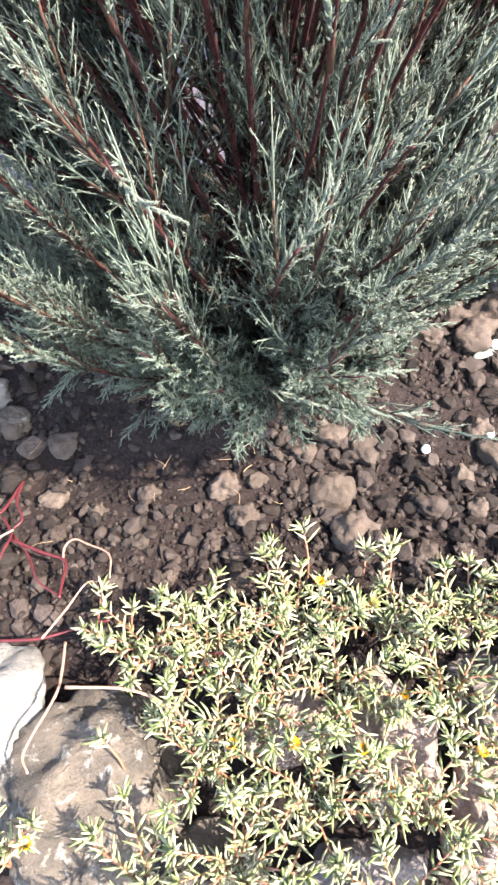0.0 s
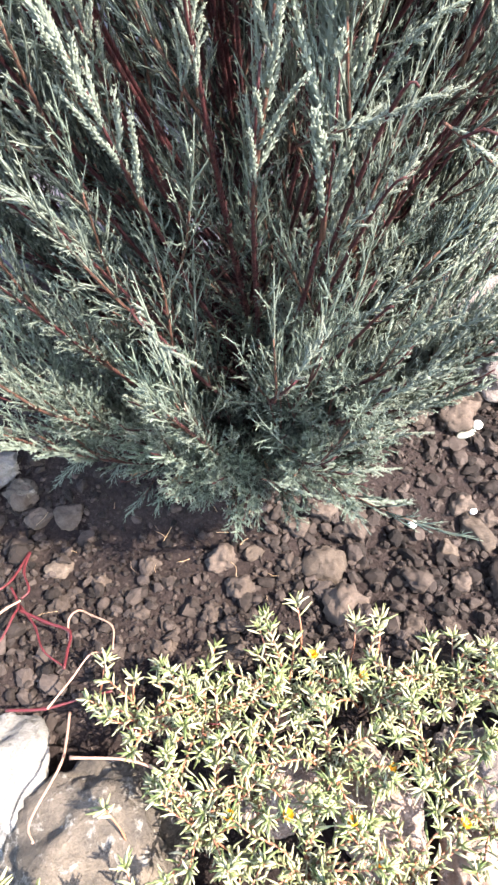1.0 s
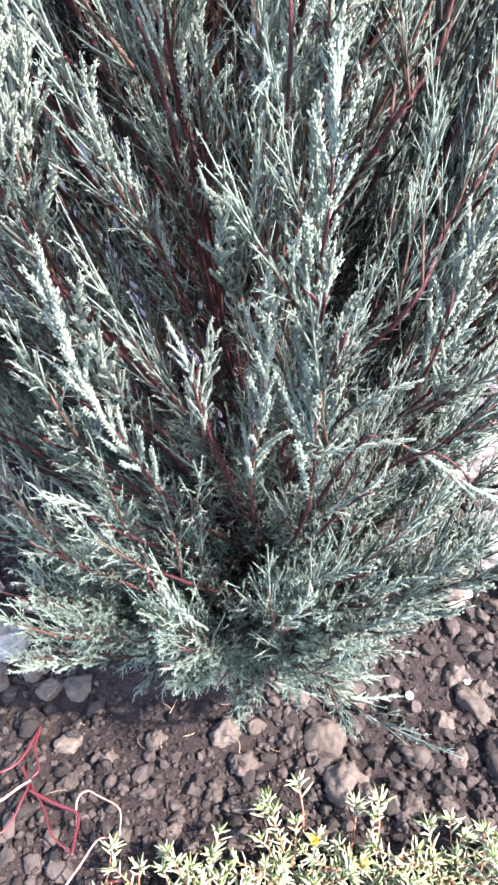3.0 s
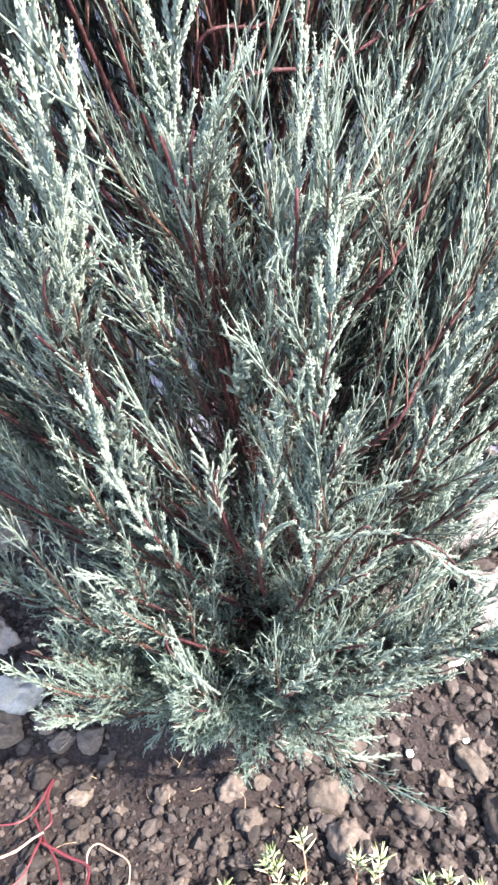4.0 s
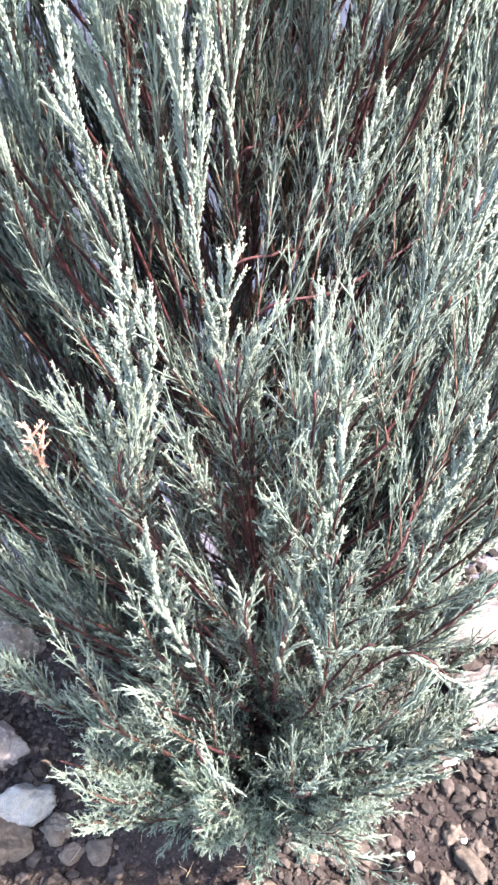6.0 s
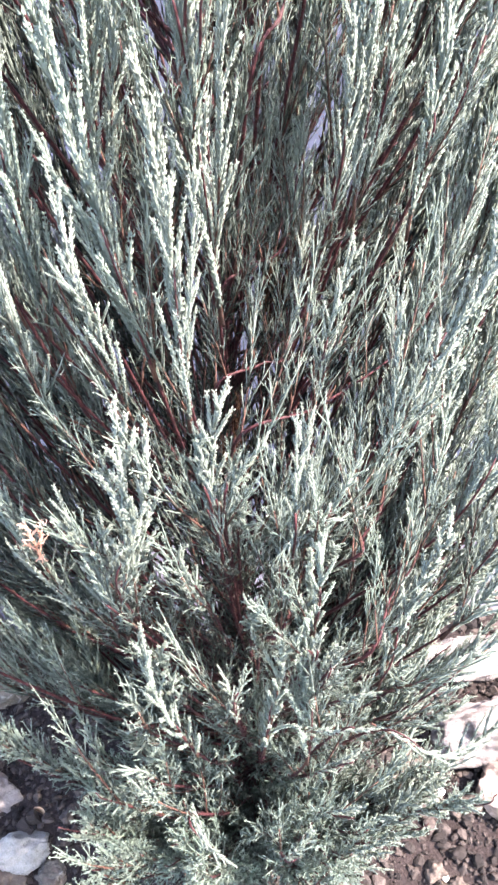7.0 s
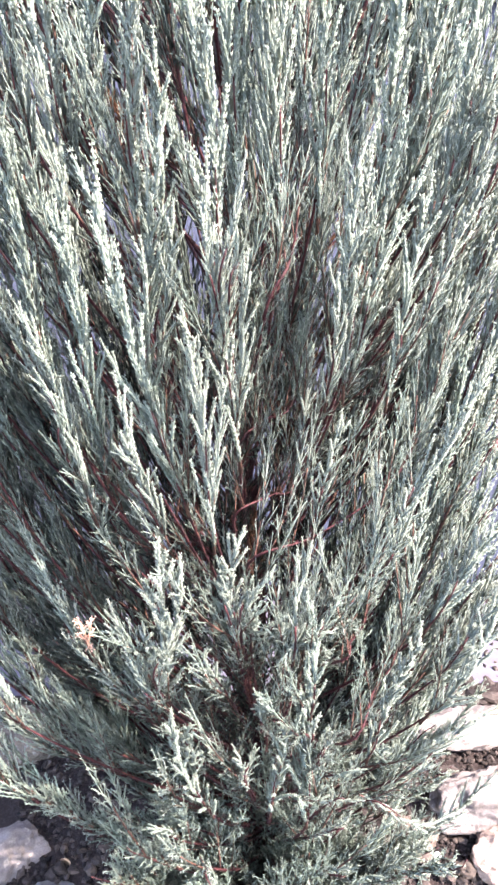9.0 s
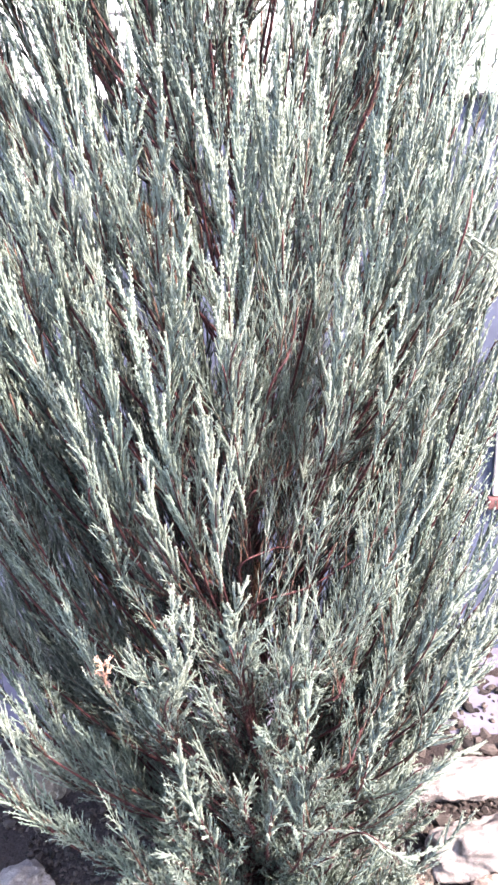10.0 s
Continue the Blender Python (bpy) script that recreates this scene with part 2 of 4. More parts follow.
def ground_height(x, y):
    """The bed: rising towards the house behind the shrub, dipping under the edging stones in front of it."""
    n = noise.fractal(Vector((x * 9, y * 9, 0.3)), 1.0, 2.0, 4) * 0.012 + noise.noise(Vector((x * 45, y * 45, 2.0))) * 0.004
    near = max(0.0, 1 - max(abs(x), abs(y - 0.7)) / 3.0)
    slope = 0.03 * max(-0.6, min(0.6, x))
    rise = 0.16 * (1 - math.exp(-max(0.0, y - 0.80) * 3.75))
    dip = -0.10 * (0.5 - 0.5 * math.tanh((y - 0.47) / 0.05)) * math.exp(-(x / 0.9) ** 4) * math.exp(-(min(0.0, y) / 0.6) ** 2)
    mound = 0.02 * math.exp(-((x - 0.03) ** 2 + (y - 0.95) ** 2) / 0.05)
    return n * near + slope + rise + dip + mound


def build_ground():
    xs, ys = stretch(-0.75, 0.85, 0.014, 400.0), stretch(0.2, 1.75, 0.014, 400.0)
    v = np.array([(x, y, ground_height(x, y)) for y in ys for x in xs])
    nx, ny = len(xs), len(ys)
    i, j = np.meshgrid(np.arange(nx - 1), np.arange(ny - 1))
    a = (j * nx + i).ravel()
    f = np.concatenate([np.stack([a, a + 1, a + nx + 1], 1), np.stack([a, a + nx + 1, a + nx], 1)])
    g = new("ground", mesh_from("ground", v, f, [SOIL], None, True))
    return tagged(g, "dry brown crumbly garden soil", "ground", kind="structure")


build_ground()


def lump_mesh(name, seed, material, detail=3, rough=0.22, angular=0.0, squash=0.75):
    """A stone or clod of unit width with an uneven, pitted skin."""
    bm = bmesh.new()
    bmesh.ops.create_icosphere(bm, subdivisions=detail, radius=0.5)
    rng = random.Random(seed)
    off = Vector((rng.uniform(0, 50), rng.uniform(0, 50), rng.uniform(0, 50)))
    cuts = []
    for _ in range(9):
        d = Vector((rng.gauss(0, 1), rng.gauss(0, 1), rng.gauss(0, 1))).normalized()
        cuts.append((d, rng.uniform(0.26, 0.44)))
    for v in bm.verts:
        p = v.co.copy()
        if angular:
            for d, h in cuts:
                over = p.dot(d) - h
                if over > 0:
                    p -= d * over * angular
        n = noise.fractal(p * 2.6 + off, 1.0, 2.0, 3) * rough + noise.fractal(p * 8 + off, 0.8, 2.1, 3) * rough * 0.42
        p += v.co.normalized() * n * 0.5
        p.z *= squash
        v.co = p
    return bm_mesh(name, bm, material)


def stones(name, label, category, group, meshes, rows, sink=0.25):
    """Stones at (x, y, width, depth) of the plan, resting in the soil."""
    rng = random.Random(len(rows) + 7)
    for k, (x, y, w, d) in enumerate(rows):
        ob = new(name, meshes[k % len(meshes)])
        h = (w + d) / 2
        ob.scale = (w, d * 1.12, h)
        z = ground_height(x, y)
        ob.location = (x, y, z + h * (0.36 - sink))
        ob.rotation_euler = (rng.uniform(-0.2, 0.2), rng.uniform(-0.2, 0.2), rng.uniform(-0.5, 0.5))
        tagged(ob, label, category, group)


CLODS = [lump_mesh("clod", 10 + k, CLOD, 4, 0.42, 0.75, 0.8) for k in range(6)]
SMOOTHS = [lump_mesh("stone", 30 + k, TAN_STONE, 4, 0.2, 0.9, 0.72) for k in range(5)]

stones("clod", "rough brown clod of dried earth on the bed", "clod", "clods in the bed", CLODS, [
    (0.186, 0.805, 0.062, 0.058), (0.123, 0.823, 0.060, 0.052), (0.090, 0.800, 0.048, 0.046), (0.156, 0.646, 0.070, 0.062),
    (0.074, 0.736, 0.038, 0.037), (-0.041, 0.737, 0.047, 0.05), (-0.009, 0.680, 0.046, 0.042), (-0.051, 0.638, 0.031, 0.04),
    (-0.162, 0.639, 0.031, 0.028), (-0.158, 0.727, 0.038, 0.034), (-0.016, 0.612, 0.043, 0.036), (-0.006, 0.564, 0.046, 0.04),
    (0.255, 0.609, 0.036, 0.04), (0.308, 0.611, 0.034, 0.03), (0.276, 0.691, 0.056, 0.05), (0.348, 0.689, 0.045, 0.03)])
stones("stone", "smooth tan stone half sunk in the soil", "stone", "stones in the bed", SMOOTHS, [
    (0.130, 0.723, 0.070, 0.068), (0.335, 0.752, 0.043, 0.032), (-0.365, 0.829, 0.052, 0.038), (-0.313, 0.832, 0.057, 0.046),
    (-0.403, 0.863, 0.066, 0.055), (-0.312, 0.729, 0.048, 0.034), (0.391, 0.785, 0.052, 0.07), (0.014, 0.745, 0.034, 0.028)])
stones("stone", "rounded dark brown stone in the soil", "stone", "stones in the bed", CLODS[2:], [
    (0.301, 0.996, 0.055, 0.05), (0.386, 0.992, 0.085, 0.06), (0.355, 1.043, 0.062, 0.056), (0.414, 1.046, 0.07, 0.06),
    (0.472, 0.947, 0.06, 0.05), (0.372, 0.833, 0.045, 0.04), (0.414, 0.816, 0.04, 0.036), (-0.115, 0.583, 0.028, 0.025),
    (-0.081, 0.555, 0.030, 0.024), (0.42, 0.69, 0.07, 0.08), (-0.235, 0.70, 0.032, 0.028), (-0.30, 0.66, 0.035, 0.03)])


def big_rock(name, label, at, size, turn, material, seed, angular=0.8, group=""):
    ob = new(name, lump_mesh(name, seed, material, 5, 0.22, angular, 1.0))
    ob.location, ob.scale = at, size
    ob.rotation_euler = [radians(a) for a in turn]
    return tagged(ob, label, "rock", group)


EDGE = "edging stones of the bed"
big_rock("rock", "large grey speckled edging rock under moss rose", (-0.175, 0.29, -0.06), (0.27, 0.27, 0.15), (8, 4, 20), GREY_ROCK, 3, 0.7, EDGE)
big_rock("rock", "angular whitish limestone edging rock", (-0.345, 0.385, -0.05), (0.19, 0.26, 0.14), (0, -10, 25), WHITE_ROCK, 4, 0.9, EDGE)
big_rock("rock", "grey-brown edging rock covered by moss rose", (-0.03, 0.20, -0.09), (0.20, 0.16, 0.14), (5, 0, -15), GREY_ROCK, 5, 0.8, EDGE)
big_rock("rock", "pinkish edging rock among moss rose stems", (0.185, 0.365, -0.065), (0.12, 0.19, 0.14), (10, 0, 10), PINK_ROCK, 6, 0.85, EDGE)
big_rock("rock", "pale sunlit edging rock behind moss rose", (0.32, 0.43, -0.05), (0.16, 0.13, 0.14), (0, 5, -20), PALE_ROCK, 7, 0.85, EDGE)
big_rock("rock", "pale grey edging rock at the bed's rim", (0.13, 0.215, -0.09), (0.18, 0.13, 0.13), (5, 0, 12), PALE_ROCK, 8, 0.8, EDGE)
big_rock("rock", "pinkish edging rock beside dark gap", (0.31, 0.28, -0.09), (0.16, 0.17, 0.14), (5, 8, 30), PINK_ROCK, 9, 0.85, EDGE)
big_rock("rock", "brown rock low among the stems", (0.05, 0.40, -0.10), (0.15, 0.14, 0.12), (0, 0, 40), PINK_ROCK, 21, 0.7, EDGE)
BACK = "rocks behind the shrub"
big_rock("rock", "long pale pink rock lying behind the shrub", (0.55, 1.30, 0.165), (0.36, 0.17, 0.18), (6, -4, 12), PALE_ROCK, 11, 0.8, BACK)
big_rock("rock", "broad pale rock beside the bed", (0.58, 1.10, 0.135), (0.32, 0.20, 0.20), (4, 6, 18), PALE_ROCK, 12, 0.75, BACK)
big_rock("rock", "reddish brown rock at the bed's side", (0.56, 0.96, 0.10), (0.17, 0.15, 0.12), (0, 0, 30), PINK_ROCK, 13, 0.7, BACK)
big_rock("rock", "smooth grey rock behind the shrub", (-0.66, 1.33, 0.15), (0.26, 0.20, 0.18), (0, 8, -12), GREY_ROCK, 14, 0.7, BACK)
big_rock("rock", "flat whitish rock slab in the sun beside the shrub", (-0.50, 0.90, 0.05), (0.17, 0.10, 0.09), (6, -4, 12), WHITE_ROCK, 15, 0.85, BACK)
big_rock("rock", "tan brown rock near the bed's corner", (-0.50, 0.835, 0.03), (0.10, 0.10, 0.09), (0, 0, 0), TAN_STONE, 16, 0.75, BACK)
big_rock("rock", "pale yellowish rock in the soil beside the shrub", (-0.58, 1.00, 0.09), (0.16, 0.13, 0.11), (0, 0, 25), PALE_ROCK, 17, 0.75, BACK)
big_rock("rock", "small grey rock half sunk beside the shrub", (-0.41, 0.872, 0.03), (0.075, 0.055, 0.055), (0, 10, -15), GREY_ROCK, 18, 0.85, BACK)


def build_gravel(name, label, count, lo, hi, seed, sub, area):
    """Loose crumbs and pebbles, too many to count, as one mesh."""
    bm = bmesh.new()
    bmesh.ops.create_icosphere(bm, subdivisions=sub, radius=0.5)
    base = np.array([v.co[:] for v in bm.verts])
    tri = np.array([[v.index for v in f.verts] for f in bm.faces])
    bm.free()
    rng = np.random.default_rng(seed)
    pile = Pile()
    x0, x1, y0, y1 = area
    for _ in range(count):
        x, y = rng.uniform(x0, x1), rng.uniform(y0, y1)
        s = lo * (hi / lo) ** (rng.random() ** 1.9)
        if -0.25 < x < 0.02 and 0.70 < y < 0.86:
            s *= 0.6
        shape = base.copy()
        for _c in range(8):
            dirn = rng.standard_normal(3)
            dirn /= np.linalg.norm(dirn)
            over = np.maximum(shape @ dirn - rng.uniform(0.22, 0.42), 0)
            shape -= over[:, None] * dirn
        shape = shape * (1 + 0.16 * rng.standard_normal((len(base), 1)) * (0.45 if sub > 1 else 1)) * (s * 1.12 * rng.uniform(0.72, 1.3, 3) * (1, 1, 0.8))
        v = shape @ turn_to(rng.standard_normal(3) * 0.4 + (0, 0, 1), rng.uniform(0, 6.28)).T
        pile.add(v + (x, y, ground_height(x, y) + s * rng.uniform(0.05, 0.45)), tri)
    ob = new(name, pile.mesh(name, [PEBBLE], False))
    return tagged(ob, label, "gravel", kind="stuff")


build_gravel("gravel", "loose brown crumbs of soil and fine gravel", 9000, 0.0045, 0.017, 5, 1, (-0.60, 0.66, 0.44, 1.3))
build_gravel("pebbles", "brown pebbles and earth lumps on the bed", 2300, 0.011, 0.034, 6, 2, (-0.60, 0.66, 0.46, 1.25))
build_gravel("far_gravel", "stony soil beyond the shrub", 1500, 0.012, 0.05, 8, 1, (-1.3, 1.3, 1.15, 1.75))


# ---- house wall ----
def box(bm, x0, x1, y0, y1, z0, z1):
    m = Matrix.LocRotScale(((x0 + x1) / 2, (y0 + y1) / 2, (z0 + z1) / 2), None, (x1 - x0, y1 - y0, z1 - z0))
    return bmesh.ops.create_cube(bm, size=1, matrix=m)["verts"]


def simple_box(name, dims, material, bevel=0.0):
    bm = bmesh.new()
    box(bm, *dims)
    if bevel:
        bmesh.ops.bevel(bm, geom=bm.edges[:], offset=bevel, segments=2, profile=0.5, affect="EDGES")
    return bm_mesh(name, bm, material, bevel > 0)


WALL_Y, PLINTH = 1.95, 2.065
plinth = new("wall_plinth", simple_box("wall_plinth", (-4, 4, WALL_Y + 0.04, WALL_Y + 0.4, -0.1, PLINTH), PLASTER))
tagged(plinth, "bluish plastered plinth of a house", "wall", kind="structure")
wall = new("wall_brick", simple_box("wall_brick", (-4, 4, WALL_Y + 0.008, WALL_Y + 0.4, PLINTH + 0.002, 3.4), MORTAR))
tagged(wall, "white brick house wall with grey joints", "wall", kind="structure")
apron = new("pavement", simple_box("pavement", (-4, 4, 1.50, WALL_Y + 0.05, -0.08, 0.175), CONCRETE, 0.006))
tagged(apron, "worn grey concrete strip along the house", "pavement", kind="structure")


# ---- juniper ----
def cord(pile, rng, p0, d0, length, r0, gap, bud, bend, age_shades):
    """A shoot clad in small pointed buds; bud is (length, radius, tilt, number at a node)."""
    n = max(2, int(length / max(0.009, gap * 2.3) + 0.5))
    pts, d = [np.array(p0, dtype=float)], np.array(d0, dtype=float)
    dirs = [d]
    for _ in range(n):
        d = d + bend * (length / n) * 9 + rng.standard_normal(3) * (0.05 if length < 0.1 else 0.012)
        d /= np.linalg.norm(d)
        pts.append(pts[-1] + d * length / n)
        dirs.append(d)
    pts, dirs = np.array(pts), np.array(dirs)
    s = np.linspace(0, 1, n + 1)
    rad = r0 * (1 - 0.55 * s ** 2) * (1.08 - 0.24 * (np.arange(n + 1) % 2))
    rad[-1] = r0 * 0.15
    sides = 4 if r0 > 0.0014 else 3
    v, f = tube(pts, rad, sides)
    pile.add(v, f, 0, np.repeat(age_shades[0] + (age_shades[1] - age_shades[0]) * s, sides) - 0.03)
    m = max(2, int(length / gap))
    long, wide, tilt, whorl = bud
    q = (np.arange(m) + rng.uniform(0.2, 0.8, m)) / m
    at = np.stack([np.interp(q, s, pts[:, k]) for k in range(3)], 1)
    dd = np.stack([np.interp(q, s, dirs[:, k]) for k in range(3)], 1)
    dd /= np.linalg.norm(dd, axis=1, keepdims=True)
    u = np.cross(dd, np.array([0.3, 0.9, 0.2]))
    u /= np.linalg.norm(u, axis=1, keepdims=True) + 1e-9
    w = np.cross(dd, u)
    ang = (np.arange(m) * 1.1)[:, None] + np.arange(whorl) * 6.283 / whorl + rng.uniform(0, 6) + rng.uniform(-0.4, 0.4, (m, whorl))
    ca, sa = np.cos(ang)[..., None], np.sin(ang)[..., None]
    out = ca * u[:, None] + sa * w[:, None]
    side = -sa * u[:, None] + ca * w[:, None]
    c = at[:, None]
    tl = tilt * rng.uniform(0.7, 1.3, (m, whorl, 1))
    grow = dd[:, None] * np.cos(tl) + out * np.sin(tl)
    thick = np.cross(grow, side)
    ln = long * rng.uniform(0.7, 1.25, (m, whorl, 1)) * (1 - 0.45 * q[:, None, None] ** 2)
    b1 = c + side * wide + grow * ln * 0.25 + out * r0 * 0.6
    b2 = c - side * wide * 0.55 + thick * wide * 0.85 + grow * ln * 0.25 + out * r0 * 0.6
    b3 = c - side * wide * 0.55 - thick * wide * 0.85 + grow * ln * 0.25 + out * r0 * 0.6
    tip = c + grow * ln + out * r0 * 0.6
    age_shade = age_shades[0] + (age_shades[1] - age_shades[0]) * q
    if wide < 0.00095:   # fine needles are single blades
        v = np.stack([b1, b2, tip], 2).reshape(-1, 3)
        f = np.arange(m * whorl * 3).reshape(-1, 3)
        va = np.repeat(age_shade, 3 * whorl)
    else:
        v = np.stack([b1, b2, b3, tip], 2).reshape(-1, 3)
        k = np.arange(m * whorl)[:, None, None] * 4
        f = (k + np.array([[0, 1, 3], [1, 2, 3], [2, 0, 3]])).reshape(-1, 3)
        va = np.repeat(age_shade, 4 * whorl)
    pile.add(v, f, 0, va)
    return pts, dirs


def spray_template(seed, L, gap, bud, fine, density, side, tilts, thin):
    """A feathery juniper spray along +z: a twig with side shoots that branch again."""
    rng = np.random.default_rng(seed)
    pile = Pile()
    up = np.array([0, 0, 1.0])
    n = 10
    axis = [np.zeros(3)]
    d = up.copy()
    lean = rng.standard_normal(3) * (0.015, 0.015, 0)
    for _ in range(n):
        d = d + lean * 0.35 + rng.standard_normal(3) * (0.02, 0.02, 0)
        d /= np.linalg.norm(d)
        axis.append(axis[-1] + d * L / n)
    axis = np.array(axis)
    s = np.linspace(0, 1, n + 1)
    cut = int(n * 0.65)
    v, f = tube(axis[:cut + 1], np.interp(s[:cut + 1], [0, 1], [0.0020, 0.0010]), 5)
    pile.add(v, f, 1, 0.2)
    tip_at, tip_d = axis[int(n * 0.4)], axis[int(n * 0.4) + 1] - axis[int(n * 0.4)]
    cord(pile, rng, tip_at, tip_d / np.linalg.norm(tip_d), L * 0.62, 0.0019 * thin, gap, bud, np.zeros(3), (0.45, 1.0))
    count = int(L / density)
    phase = rng.uniform(0, 6)
    for i in range(count):
        q = 0.05 + 0.88 * (i + rng.uniform(-0.3, 0.3)) / count
        p = np.array([np.interp(q, s, axis[:, k]) for k in range(3)])
        a = phase + i * 2.4 + rng.uniform(-0.4, 0.4)
        tilt = radians(rng.uniform(*tilts))
        out = np.array([math.cos(a), math.sin(a) * 0.75, 0])
        dd = out * math.sin(tilt) + up * math.cos(tilt)
        dd /= np.linalg.norm(dd)
        length = (0.014 + side * (1 - q) ** 0.7) * rng.uniform(0.6, 1.25)
        # Darker bases: older needles, deepened by inner shade put into the colour.
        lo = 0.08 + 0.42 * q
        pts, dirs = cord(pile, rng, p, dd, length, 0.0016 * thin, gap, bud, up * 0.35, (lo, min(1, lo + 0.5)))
        if fine and length > 0.026:
            subs = int(length / fine)
            for j in range(subs):
                qq = 0.2 + 0.65 * (j + 0.5) / subs
                k = min(len(pts) - 2, int(qq * (len(pts) - 1)))
                r = qq * (len(pts) - 1) - k
                sd = np.cross(dirs[k], rng.standard_normal(3))
                sd /= np.linalg.norm(sd) + 1e-9
                e = dirs[k] * 0.87 + sd * 0.5
                cord(pile, rng, pts[k] * (1 - r) + pts[k + 1] * r, e / np.linalg.norm(e), length * rng.uniform(0.25, 0.42) * (1.2 - qq * 0.5), 0.0013 * thin,
                     gap, bud, up * 0.4, (lo + 0.1, min(1, lo + 0.45)))
    return pile.arrays()


PLUME = [spray_template(400 + k, 0.28, 0.0034, (0.0060, 0.0011, 0.34, 3), 0, 0.0125, 0.060 + 0.006 * (k % 3), (16, 30), 1.25) for k in range(8)]
ROPE = [spray_template(450 + k, 0.26, 0.0034, (0.0060, 0.0012, 0.38, 3), 0, 0.0130, 0.030 + 0.004 * (k % 2), (20, 34), 1.45) for k in range(5)]
SLIM = [spray_template(500 + k, 0.32, 0.0042, (0.0064, 0.0011, 0.30, 3), 0, 0.0130, 0.076 + 0.008 * (k % 3), (10, 20), 1.15) for k in range(8)]
FINE = [spray_template(100 + k, 0.26, 0.0072, (0.0070, 0.0009, 0.48, 2), 0.034, 0.0130, 0.056 + 0.006 * (k % 3), (16, 34), 0.75) for k in range(8)]
BUSHY = [spray_template(200 + k, 0.17, 0.0082, (0.0066, 0.0009, 0.52, 3), 0.019, 0.0095, 0.050, (22, 46), 0.8) for k in range(6)]
COARSE = [spray_template(300 + k, 0.26, 0.0160, (0.0100, 0.00094, 0.50, 2), 0.050, 0.0190, 0.075, (14, 38), 0.9) for k in range(4)]
FILL_PLUME = [spray_template(600 + k, 0.28, 0.0056, (0.0072, 0.0013, 0.34, 2), 0, 0.0130, 0.060 + 0.006 * (k % 3), (16, 30), 1.25) for k in range(5)]
FILL_SLIM = [spray_template(620 + k, 0.32, 0.0092, (0.0094, 0.0016, 0.28, 2), 0, 0.0135, 0.076 + 0.008 * (k % 3), (10, 20), 1.2) for k in range(6)]
LEADS = {"plume": PLUME, "rope": ROPE, "slim": SLIM, "spray": PLUME, "bushy": BUSHY}

AXIS_X, AXIS_Y = 0.03, 0.98


def axis_at(z):
    return np.array([AXIS_X - 0.025 * z, AXIS_Y - 0.10 * z, z])


WIDE = 1.22   # broader along the house than across


def girth(z):
    return float(np.interp(z, [0, 0.1, 0.2, 0.3, 0.42, 0.65, 1.0, 1.2, 1.5, 1.9, 2.3, 2.7], [0.16, 0.24, 0.32, 0.39, 0.43, 0.49, 0.49, 0.48, 0.46, 0.44, 0.38, 0.22]))


juniper = thing("juniper", "blue-green columnar juniper shrub with reddish stems in soil", "shrub", at=(AXIS_X, AXIS_Y, 0))
ROOT = np.array([AXIS_X, AXIS_Y, 0.0])
trunk_line = np.array([axis_at(z) - ROOT + (0.008 * math.sin(z * 9), 0.006 * math.cos(z * 7), 0) for z in np.linspace(-0.03, 2.55, 44)])
tv, tf = tube(trunk_line, np.interp(np.linspace(0, 1, 44), [0, 0.06, 0.5, 1], [0.030, 0.020, 0.010, 0.002]), 9, 0, 0.12, np.random.default_rng(4))
part("trunk", mesh_from("trunk", tv, tf, [BARK], None, True), juniper, "dark red peeling trunk")


def along_line(v, line):
    """Lays a spray that grows along +z onto the end of a curved line."""
    run = np.concatenate([[0], np.cumsum(np.linalg.norm(np.diff(line, axis=0), axis=1))])
    tang, u, w = frames_along(line)
    reach = v[:, 2].max()
    s = run[-1] - reach + v[:, 2]

    def at(a):
        return np.stack([np.interp(s, run, a[:, k]) for k in range(3)], 1)

    return at(line) + np.minimum(s, 0)[:, None] * tang[0] + v[:, :1] * at(u) + v[:, 1:2] * at(w)


def scaly(line, radii, rng, step=0.011):
    """Short flakes and stubs of old twigs that roughen the bark of a limb."""
    run = np.concatenate([[0], np.cumsum(np.linalg.norm(np.diff(line, axis=0), axis=1))])
    q = np.repeat(np.arange(0.01, run[-1], step), 2)
    q = q + rng.uniform(0, step, len(q))
    tang, u, w = frames_along(line)

    def at(a):
        return np.stack([np.interp(q, run, a[:, k]) for k in range(3)], 1)

    p, t, r = at(line), at(tang), np.interp(q, run, radii)[:, None]
    a = rng.uniform(0, 6.28, (len(q), 1))
    out = np.cos(a) * at(u) + np.sin(a) * at(w)
    side = np.cross(t, out)
    wide, long = r * rng.uniform(0.35, 0.6, r.shape), rng.uniform(0.003, 0.010, r.shape)
    tip = p + out * (r + long * 0.45) + t * long
    v = np.stack([p + out * r * 0.7 + side * wide, p + out * r * 0.7 - side * wide, p + out * r * 1.25 + t * long * 0.2, tip], 1).reshape(-1, 3)
    k = np.arange(len(q))[:, None, None] * 4
    return v, (k + np.array([[0, 1, 3], [1, 2, 3], [2, 0, 3]])).reshape(-1, 3)


